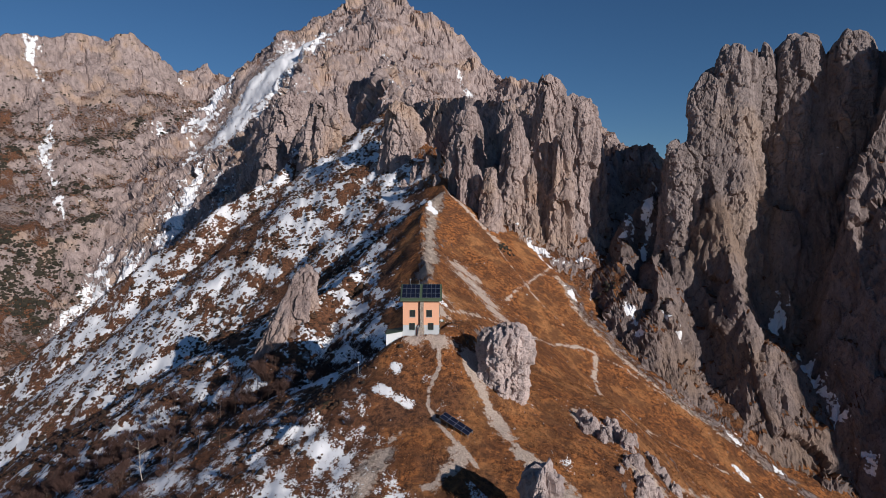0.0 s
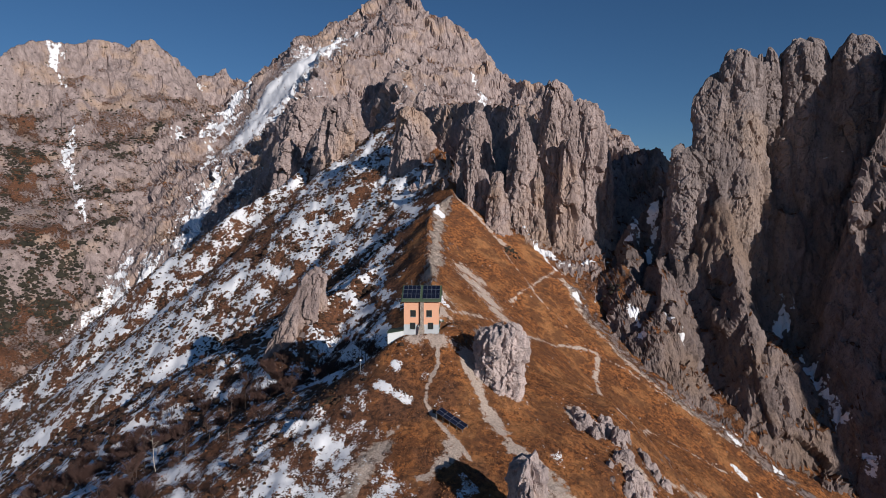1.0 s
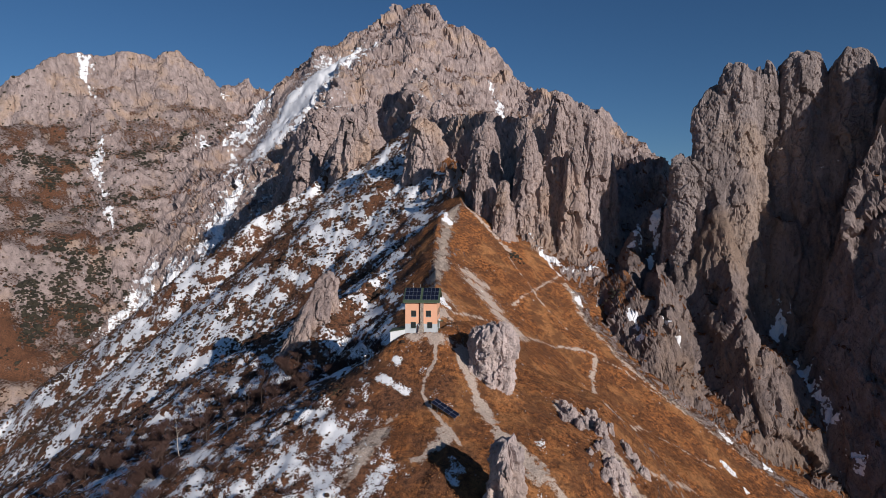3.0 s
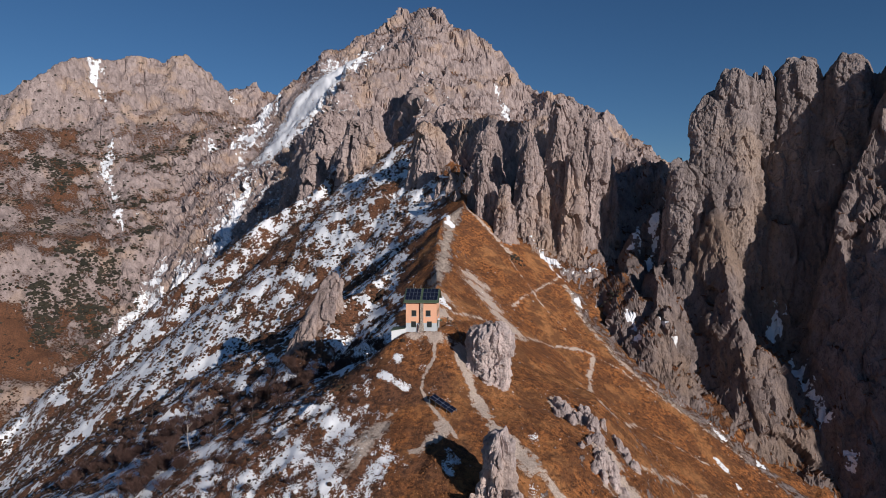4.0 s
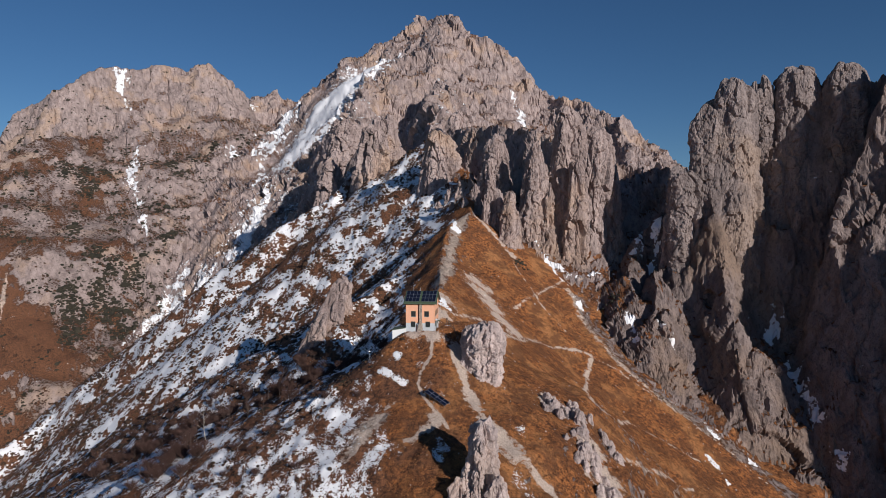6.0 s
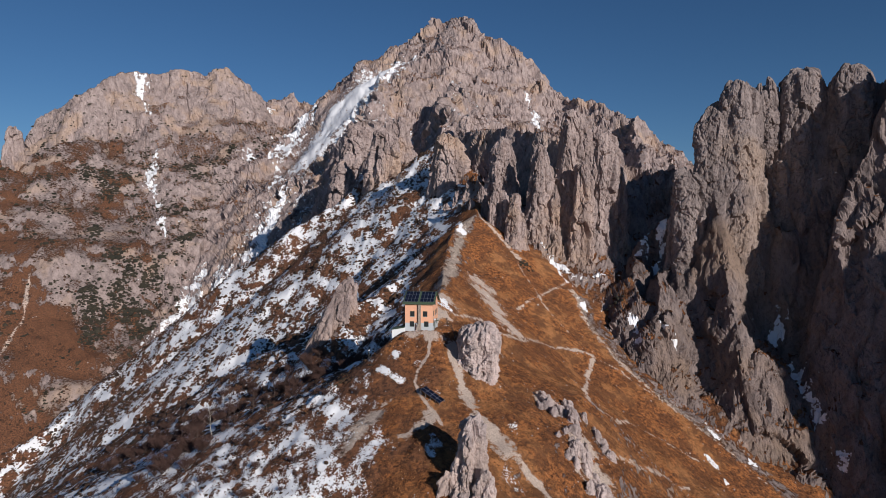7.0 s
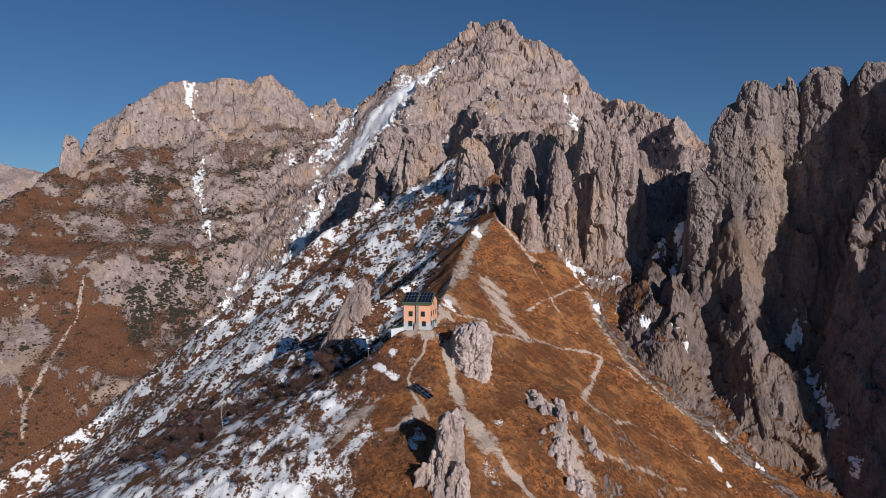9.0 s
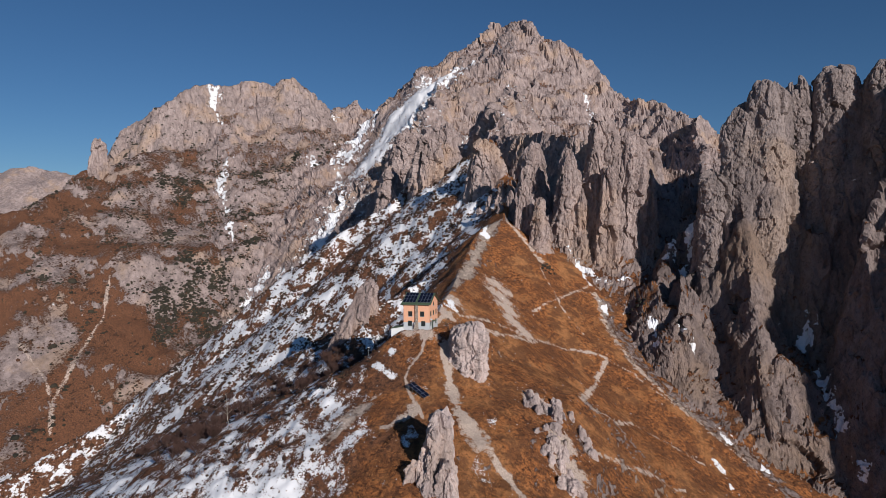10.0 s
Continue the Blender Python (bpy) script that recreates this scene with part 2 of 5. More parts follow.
def make_land():
    az = sheet_columns()
    r = np.concatenate([[0.02, 4, 12], np.geomspace(24, 4300, N_FINE - 3)])
    A, Rr = np.meshgrid(az, r, indexing="ij")
    X, Y = EYE_X - np.sin(A) * Rr, EYE_Y + np.cos(A) * Rr
    Z, G = land(X, Y)
    # rows follow the relief: denser where the ground rises steeply
    el = np.arctan2(Z - EYE_Z, Rr)
    seen = el >= np.maximum.accumulate(el, axis=1) - 0.004
    w = np.abs(np.diff(el, axis=1)) * np.where(seen[:, 1:], 1.0, 0.25) + 0.1 * np.diff(np.log(Rr), axis=1)
    # neighbouring columns share their spacing, so that the mesh stays even
    k = 3
    w = sum(np.roll(w, s, axis=0) for s in range(-k, k + 1)) / (2 * k + 1)
    c = np.concatenate([np.zeros((len(az), 1)), np.cumsum(w, axis=1)], axis=1)
    out = np.zeros((len(az), N_ROWS, 3), np.float32)
    reg = np.zeros((len(az), N_ROWS), np.int8)
    idx = np.arange(N_FINE)
    for i in range(len(az)):
        f = np.interp(np.linspace(0, c[i, -1], N_ROWS), c[i], idx)
        rr = np.interp(f, idx, r)
        out[i, :, 0] = EYE_X - math.sin(az[i]) * rr
        out[i, :, 1] = EYE_Y + math.cos(az[i]) * rr
        out[i, :, 2] = np.interp(f, idx, Z[i])
        reg[i] = G[i, np.clip(np.round(f).astype(int), 0, N_FINE - 1)]
    return out, reg


def normals(P):
    n = np.cross(np.gradient(P, axis=1), np.gradient(P, axis=0))
    n /= np.linalg.norm(n, axis=-1, keepdims=True) + 1e-9
    return n * np.where(n[..., 2:] < 0, -1, 1)


def break_rock(P, reg):
    """Breaks the steep rock of the sheet into blocks, pillars and cracks."""
    n = normals(P)
    x, y, z = P[..., 0].astype(np.float64), P[..., 1].astype(np.float64), P[..., 2].astype(np.float64)
    far = np.isin(reg, (PEAK, MASSIF)) & (y > 380)
    near = np.isin(reg, (TOWERS, WALL)) | (np.isin(reg, (PEAK, MASSIF)) & (y <= 380))
    hill = (reg == HILL)
    steep = step(0.9, 0.6, n[..., 2])
    amount = np.zeros(x.shape)
    mass = far & (reg == MASSIF)
    far = far & (reg == PEAK)
    for mask, cell, tall, height in ((far, 78.0, 0.1, 9.0), (far, 36.0, 0.08, 6.0), (far, 18.0, 0.2, 2.0), (far, 8.0, 0.35, 1.1), (mass, 70.0, 0.12, 6.0), (mass, 34.0, 0.1, 3.0), (mass, 14.0, 0.2, 1.0), (mass, 6.0, 0.4, 0.4),
                                     (near, 14.0, 0.3, 2.0), (near, 5.0, 0.5, 0.8), (near, 1.8, 0.8, 0.4), (hill, 12.0, 0.5, 1.3)):
        k = np.nonzero(mask)
        warp = 0.35 * solid(x[k] / cell * 1.7, y[k] / cell * 1.7, z[k] / cell, 5)
        height = height * (0.45 + 0.55 * step(550, 900, y[k])) if cell > 30 and mask is far else height
        amount[k] += height * blocks(x[k] / cell + warp, y[k] / cell - warp, z[k] / cell * tall + warp, int(cell * 10)) * (0.25 + 0.75 * steep[k])
    # snow fills and smooths its bowl
    bowl = near_line(x, y, SNOW_BOWL)
    amount *= 1 - 0.85 * step(75, 40, bowl)
    return (P + n * amount[..., None]).astype(np.float32)


LAND, LAND_REGION = make_land()
LAND = break_rock(LAND, LAND_REGION)


# ---------------------------------------------------------------- materials
def material(name):
    m = bpy.data.materials.new(name)
    m.use_nodes = True
    return m, m.node_tree, m.node_tree.nodes["Principled BSDF"]


def plain(name, colour, rough=0.7, metal=0.0, vary=0.12, size=3.0, bump=0.0):
    """A surface of one kind with grain at two scales."""
    m, nt, b = material(name)
    b.inputs["Roughness"].default_value, b.inputs["Metallic"].default_value = rough, metal
    co = nt.nodes.new("ShaderNodeTexCoord")
    n1, n2 = nt.nodes.new("ShaderNodeTexNoise"), nt.nodes.new("ShaderNodeTexNoise")
    for n, s in ((n1, size), (n2, size * 9)):
        n.inputs["Scale"].default_value, n.inputs["Detail"].default_value = s, 5
        nt.links.new(co.outputs["Object"], n.inputs["Vector"])
    mx = nt.nodes.new("ShaderNodeMath")
    mx.operation = "ADD"
    nt.links.new(n1.outputs["Fac"], mx.inputs[0])
    nt.links.new(n2.outputs["Fac"], mx.inputs[1])
    ramp = nt.nodes.new("ShaderNodeMapRange")
    ramp.inputs["From Min"].default_value, ramp.inputs["From Max"].default_value = 0.6, 1.4
    ramp.inputs["To Min"].default_value, ramp.inputs["To Max"].default_value = 1 - vary, 1 + vary
    nt.links.new(mx.outputs[0], ramp.inputs["Value"])
    hsv = nt.nodes.new("ShaderNodeHueSaturation")
    hsv.inputs["Color"].default_value = (*colour, 1)
    nt.links.new(ramp.outputs[0], hsv.inputs["Value"])
    nt.links.new(hsv.outputs[0], b.inputs["Base Color"])
    if bump:
        bp = nt.nodes.new("ShaderNodeBump")
        bp.inputs["Strength"].default_value, bp.inputs["Distance"].default_value = 0.6, bump
        nt.links.new(n2.outputs["Fac"], bp.inputs["Height"])
        nt.links.new(bp.outputs[0], b.inputs["Normal"])
    return m


class Nodes:
    """Short hand for the larger node materials."""

    def __init__(self, nt):
        self.nt = nt
        self.pos = nt.nodes.new("ShaderNodeNewGeometry").outputs["Position"]

    def link(self, value, socket):
        if isinstance(value, bpy.types.NodeSocket):
            self.nt.links.new(value, socket)
        else:
            socket.default_value = value

    def noise(self, scale, detail=6.0, rough=0.55, stretch=(1, 1, 1), turn=(0, 0, 0), kind="POINT"):
        mp = self.nt.nodes.new("ShaderNodeMapping")
        mp.vector_type = kind
        mp.inputs["Scale"].default_value = stretch
        mp.inputs["Rotation"].default_value = turn
        self.nt.links.new(self.pos, mp.inputs["Vector"])
        n = self.nt.nodes.new("ShaderNodeTexNoise")
        n.inputs["Scale"].default_value, n.inputs["Detail"].default_value, n.inputs["Roughness"].default_value = scale, detail, rough
        self.nt.links.new(mp.outputs[0], n.inputs["Vector"])
        return n.outputs["Fac"]

    def math(self, op, a, b=0.0, c=0.0):
        n = self.nt.nodes.new("ShaderNodeMath")
        n.operation = op
        for v, s in zip((a, b, c), n.inputs):
            self.link(v, s)
        return n.outputs[0]

    def ramp(self, v, a, b, lo=0.0, hi=1.0):
        n = self.nt.nodes.new("ShaderNodeMapRange")
        n.interpolation_type = "SMOOTHSTEP"
        for value, s in zip((v, a, b, lo, hi), n.inputs):
            self.link(value, s)
        return n.outputs[0]

    def mix(self, f, a, b, kind="MIX"):
        n = self.nt.nodes.new("ShaderNodeMix")
        n.data_type, n.blend_type = "RGBA", kind
        self.link(f, n.inputs[0])
        self.link((*a, 1) if isinstance(a, tuple) else a, n.inputs[6])
        self.link((*b, 1) if isinstance(b, tuple) else b, n.inputs[7])
        return n.outputs[2]

    def attr(self, name):
        n = self.nt.nodes.new("ShaderNodeAttribute")
        n.attribute_name = name
        return n.outputs["Fac"]


def rock_colour(n, lift=1.0):
    """Pale limestone: grey to warm beige, ochre stains in streaks, dark cracks."""
    broad = n.noise(0.02, 5, 0.6)
    streak = n.noise(0.16, 6, 0.6, (1, 1, 0.22))
    fine = n.noise(0.9, 8, 0.72, (1, 1, 0.7))
    mid = n.noise(0.36, 7, 0.7, (1, 1, 0.55))
    c = n.mix(n.ramp(streak, 0.36, 0.64), (0.295, 0.229, 0.212), (0.48, 0.381, 0.352))
    c = n.mix(n.ramp(broad, 0.5, 0.66, 0.0, 0.6), c, (0.56, 0.385, 0.265))
    c = n.mix(n.ramp(n.noise(0.055, 7, 0.68), 0.52, 0.7, 0.0, 0.35), c, (0.25, 0.21, 0.195))
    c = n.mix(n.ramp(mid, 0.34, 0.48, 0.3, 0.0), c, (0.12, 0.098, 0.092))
    c = n.mix(n.ramp(mid, 0.56, 0.7, 0.0, 0.35), c, (0.57, 0.46, 0.42))
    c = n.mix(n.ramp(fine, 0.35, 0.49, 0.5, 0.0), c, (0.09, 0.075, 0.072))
    c = n.mix(n.ramp(fine, 0.55, 0.7, 0.0, 0.35), c, (0.59, 0.48, 0.44))
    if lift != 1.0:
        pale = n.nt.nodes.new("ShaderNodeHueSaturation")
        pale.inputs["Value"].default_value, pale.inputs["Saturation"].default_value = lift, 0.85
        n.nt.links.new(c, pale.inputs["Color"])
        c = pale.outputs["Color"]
    return c, streak, fine


def land_material():
    m, nt, b = material("mountain_land")
    n = Nodes(nt)
    rock_c, streak, fine = rock_colour(n)
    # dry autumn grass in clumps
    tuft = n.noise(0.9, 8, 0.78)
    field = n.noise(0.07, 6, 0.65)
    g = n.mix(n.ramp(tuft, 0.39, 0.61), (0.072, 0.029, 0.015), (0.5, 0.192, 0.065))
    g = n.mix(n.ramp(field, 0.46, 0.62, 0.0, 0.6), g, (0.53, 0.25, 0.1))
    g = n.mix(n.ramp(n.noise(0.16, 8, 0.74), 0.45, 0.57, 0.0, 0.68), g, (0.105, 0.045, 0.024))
    # darker heath on the valley side
    heath = n.mix(n.ramp(tuft, 0.35, 0.65), (0.04, 0.021, 0.015), (0.27, 0.12, 0.062))
    g = n.mix(n.ramp(n.math("ADD", n.attr("heath"), n.math("MULTIPLY_ADD", n.noise(0.12, 6, 0.65), 1.0, -0.5)), 0.35, 0.65), g, heath)
    # where the rock comes through
    rk = n.ramp(n.math("ADD", n.attr("rock"), n.math("MULTIPLY_ADD", n.noise(0.45, 7, 0.65), 1.3, -0.65)), 0.4, 0.6)
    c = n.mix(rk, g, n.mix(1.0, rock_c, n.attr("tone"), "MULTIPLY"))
    # bare gravel of the paths
    pth = n.ramp(n.math("ADD", n.attr("path"), n.math("MULTIPLY_ADD", n.noise(0.55, 8, 0.72), 2.4, -1.2)), 0.36, 0.64)
    gravel = n.mix(n.ramp(n.noise(3.0, 6, 0.7), 0.35, 0.7), (0.48, 0.375, 0.305), (0.78, 0.64, 0.54))
    c = n.mix(pth, c, gravel)
    # low dark scrub
    sh = n.ramp(n.math("ADD", n.attr("scrub"), n.math("MULTIPLY_ADD", n.noise(0.15, 8, 0.7), 3.0, -1.5)), 0.45, 0.53)
    c = n.mix(sh, c, n.mix(n.ramp(fine, 0.35, 0.65), (0.02, 0.018, 0.011), (0.07, 0.052, 0.032)))
    # old snow between the tufts
    low = n.noise(0.17, 9, 0.6, (1.0, 2.0, 1.0), (0, 0, radians(20)), "TEXTURE")
    high = n.noise(0.14, 9, 0.6, (1.0, 2.6, 1.0), (0, 0, radians(16)), "TEXTURE")
    sep = nt.nodes.new("ShaderNodeSeparateXYZ")
    nt.links.new(n.pos, sep.inputs[0])
    patch = n.mix(n.ramp(sep.outputs[1], 250.0, 320.0), low, high)
    holes = n.noise(0.6, 8, 0.66, (1.0, 1.7, 1.0), (0, 0, 0), "TEXTURE")
    sn = n.math("ADD", n.attr("snow"), n.math("ADD", n.math("MULTIPLY_ADD", patch, 4.2, -2.1), n.math("MULTIPLY_ADD", holes, 2.6, -1.3)))
    stems = n.math("MULTIPLY", n.math("MULTIPLY_ADD", n.noise(2.6, 6, 0.7), 2.6, -1.3), n.ramp(sep.outputs[1], 150.0, 118.0))
    sn = n.ramp(n.math("ADD", sn, stems), 0.48, 0.52)
    c = n.mix(sn, c, (0.9, 0.905, 0.92))
    nt.links.new(c, b.inputs["Base Color"])
    n.link(n.ramp(sn, 0.0, 1.0, 0.92, 0.6), b.inputs["Roughness"])
    b.inputs["Specular IOR Level"].default_value = 0.25
    bp = nt.nodes.new("ShaderNodeBump")
    bp.inputs["Strength"].default_value, bp.inputs["Distance"].default_value = 1.0, 1.0
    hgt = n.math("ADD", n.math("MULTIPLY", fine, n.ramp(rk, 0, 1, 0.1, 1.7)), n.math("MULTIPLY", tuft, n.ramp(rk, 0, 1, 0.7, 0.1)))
    hgt = n.math("ADD", hgt, n.math("MULTIPLY", streak, n.math("MULTIPLY", rk, 1.2)))
    hgt = n.mix(sn, hgt, n.math("MULTIPLY", patch, 0.2))
    nt.links.new(hgt, bp.inputs["Height"])
    nt.links.new(bp.outputs[0], b.inputs["Normal"])
    return m


MAT_LAND = land_material()

# ---------------------------------------------------------------- what covers the land
# half width, strength and line of each path and gravel strip
UPPER_PATHS = [
    (0.45, 0.8, [(-2.6, 141.5), (-1.6, 146.5), (-0.8, 156.7), (2.2, 159.6), (7.8, 167.4), (15.5, 175), (24, 183.5), (35.6, 197.5), (48.8, 200.9)]),
    (0.7, 0.75, [(6.7, 159.7), (16.4, 168.4), (24.4, 181.7)]),
    (0.6, 0.7, [(48.8, 200.9), (45.3, 189), (41.9, 166), (40.8, 140)]),
    (0.45, 0.66, [(48.8, 200.9), (59.7, 197.5), (68.3, 193.3), (77.8, 189.4), (87.1, 183.1), (94.3, 178.8), (98.9, 173.3)]),
    (0.3, 0.66, [(18, 203.5), (23.6, 214.2), (28.2, 221.1), (33.5, 234.3), (44.9, 253.9), (52, 257)]),
    (0.25, 0.6, [(20.1, 242.6), (23.3, 234.5), (27.5, 228.6), (30.3, 220.3), (35.1, 213.7), (39.8, 209)]),
    (1.6, 0.8, [(-5.1, 177.7), (-4, 200), (-4.5, 221.3), (-4.3, 235.4), (-3.9, 249), (-0.3, 264)]),
]
LOWER_PATHS = [
    (1.1, 0.85, [(4.1, 126.3), (6.3, 121.4), (9.1, 115.1), (12.3, 107.4)]),
    (1.5, 0.9, [(12.3, 107.4), (15.6, 102.6), (19.9, 97.6)]),
    (0.9, 0.85, [(19.9, 97.6), (25, 93.4), (30.1, 90)]),
    (0.55, 0.66, [(43.5, 142), (49.5, 157), (55.7, 168.3), (62.2, 168.6), (71.1, 170.5), (77, 169.6)]),
    (0.6, 0.68, [(44.5, 121), (51.4, 126), (59.8, 137.2), (68, 145.1)]),
    (0.28, 0.75, [(-1.1, 128.6), (-0.6, 122.9), (-2.7, 117.6), (-2.7, 114.1), (0.3, 108.2), (3.6, 103.7), (5.5, 100.8)]),
    (0.9, 0.75, [(2.4, 104.3), (3.0, 101.4), (0.5, 99.2), (-1.9, 96.2)]),
    (1.6, 0.72, [(-8.8, 107.3), (-10.4, 103.6), (-12.7, 97.6), (-13.8, 92.2)]),
]
PATHS = UPPER_PATHS + LOWER_PATHS
# pale gullies on the far hill
TRAILS = [(2.2, [(-459.7, 458.6), (-482.7, 483.4), (-489.2, 508.8), (-504, 550)]), (1.8, [(-560, 521), (-506, 500), (-490, 489)]), (2.0, [(-504, 550), (-515, 590), (-548, 640)])]
# half width, strength and line of each snow strip
SNOW_NEAR = [
    (1.6, 0.95, [(28, 279), (30.2, 274), (34.9, 267), (38.5, 261)]),
    (1.0, 0.8, [(32.8, 272), (37.5, 265), (42.7, 262), (46.4, 256)]),
    (0.9, 0.85, [(39, 255.6), (40.6, 249), (43.8, 248.2)]),
    (1.3, 0.95, [(45.7, 241.4), (48.4, 235.7), (52.4, 231.8), (53.5, 228)]),
    (0.9, 0.9, [(48.7, 256.3), (54.1, 258.7), (59.1, 260.5)]),
    (1.4, 0.9, [(65.8, 227.3), (67.3, 222.1), (67.9, 212.8)]),
    (1.2, 0.9, [(61.9, 198.5), (65, 195.3)]), (1.2, 0.8, [(75, 216.8), (80.5, 214.2)]),
    (2.3, 0.9, [(87.5, 300), (77.9, 268.9), (73.1, 268)]), (1.7, 0.9, [(96.1, 296), (85.1, 267.4), (81.6, 261)]),
    (1.4, 0.9, [(128.5, 237.1), (126.1, 236.2), (123.5, 236.7)]),
    (1.0, 0.85, [(124.5, 228), (124.4, 215.4), (125.4, 204.8), (125.1, 194.7), (128.4, 185.4)]),
    (1.3, 0.9, [(84, 190.9), (86.2, 186.5)]), (1.2, 0.8, [(97.4, 186.5), (97.5, 180.1)]), (1.0, 0.8, [(81, 172.5), (83.2, 166.9), (84.3, 163.3)]),
    (0.9, 0.9, [(4.2, 96.3), (5.6, 89.5), (7.1, 84.3)]),
    (0.9, 0.9, [(-9.8, 122.7), (-7.9, 121.6)]), (1.1, 0.95, [(-11.4, 118.4), (-8.6, 115.6)]), (0.8, 0.95, [(-8.6, 115.6), (-5.4, 114.6)]),
    (2.2, 0.9, [(-3, 160), (-1, 161)]),
]
SNOW_SLOPE = [
    (2.6, 1.1, [(-56, 440), (-55.1, 403.2), (-59.6, 364.9), (-63.9, 351), (-68.4, 332.7), (-76.9, 314.8)]),
    (5.0, 0.75, [(-70.5, 423.9), (-77.4, 399), (-95.9, 395), (-118.9, 385)]),
    (3.0, 0.85, [(-33.2, 379.1), (-35.5, 354), (-38, 347.2)]),
    (3.2, 0.95, [(-20.8, 268.5), (-32.7, 277.5), (-47.5, 283.4), (-62.6, 287.5), (-69.3, 291.4)]),
    (1.6, 0.9, [(-9.3, 272.3), (-4, 244)]),
    (2.6, 0.85, [(-29.7, 196.6), (-17.9, 177.8), (-10.2, 167.1)]),
    (2.4, 0.9, [(-60.7, 279.5), (-50.8, 236), (-52.7, 226)]),
]
SNOW_FAR = [
    (46, 1.25, [(-238, 1105), (-248, 1060), (-268, 1015), (-292, 985)]), (30, 1.25, [(-300, 1030), (-304, 985), (-304, 925)]),
    (19, 1.25, [(-392, 1130), (-384, 1076), (-372, 1010)]), (16, 0.90, [(-238, 1028), (-262, 960), (-280, 890)]),
    (5, 0.85, [(-509, 1271), (-493, 1265)]), (5, 0.75, [(-405, 1061), (-372, 960), (-340, 860)]),
    (11, 1.20, [(-311, 815), (-312, 786), (-304, 748), (-291, 690), (-289, 655)]),
    (15, 0.92, [(-304, 683), (-332, 690), (-350, 685), (-385, 699)]), (13, 0.86, [(-392, 725), (-392, 693), (-395, 650)]),
    (6, 0.95, [(-581, 955), (-566, 918), (-545, 888)]), (3.5, 0.90, [(-545, 888), (-492, 818), (-463, 781)]),
    (6, 0.95, [(-699, 1112), (-695, 1085)]), (4, 0.85, [(-677, 1081), (-648, 1050)]), (5, 0.90, [(-445, 1010), (-430, 990)]),
    (6, 1.00, [(33, 1090), (44, 1046), (37, 1018)]), (7, 0.95, [(-172, 1150), (-196, 1085)]),
]
SNOW_LINES = SNOW_NEAR + SNOW_SLOPE + SNOW_FAR
SCREE = [(-2.1, 166, 5), (-1.1, 153.7, 4), (6.8, 209, 6), (8.7, 200, 6), (12.5, 193, 5.5), (15.8, 184, 5), (20, 182.5, 4.5), (29, 126, 4), (32.4, 123, 4.5), (36, 112, 4.5), (39, 105, 5), (8, 128, 5),
         (-6, 129, 3), (-1, 129, 3)]
SCREE_LINES = [(2.0, [(44, 244), (48.9, 226), (53.6, 213), (60.3, 203), (69.3, 196), (80, 190.6)]),
               (1.8, [(3, 264), (9, 258), (15.5, 253), (21.4, 245)])]
ROCK_LINES = [(5.5, 0.55, [(48, 240), (55, 222), (60, 210), (67, 201), (76, 195), (88, 187), (102, 176), (112, 166)]),
              (4.0, 0.5, [(-5.1, 172), (-4, 200), (-4.5, 221), (-4.3, 240), (0, 262)]),
              (3.0, 0.45, [(-10, 104), (-13, 97), (-15, 90)])]
HILL_EDGE = ([-419.4, -483.6, -532.9, -623.1, -734.8], [562.8, 620.4, 652.7, 712.8, 779.9])
MUGO = [(-480, 652, 12), (-466, 641, 14), (-450, 614, 12), (-462, 680, 12), (-437, 664, 15), (-418, 650, 12), (-462, 706, 11), (-440, 711, 11), (-430, 777, 11), (-426, 890, 9), (-605, 860, 11), (-628, 845, 11), (-583, 878, 10), (-585, 842, 12), (-540, 747, 10),
        (-490, 712, 10), (-508, 931, 8), (-472, 1008, 8), (23.6, 242.9, 1.8), (61.9, 240, 2.0)]


def y_far(line):
    return line[0][1] > 500


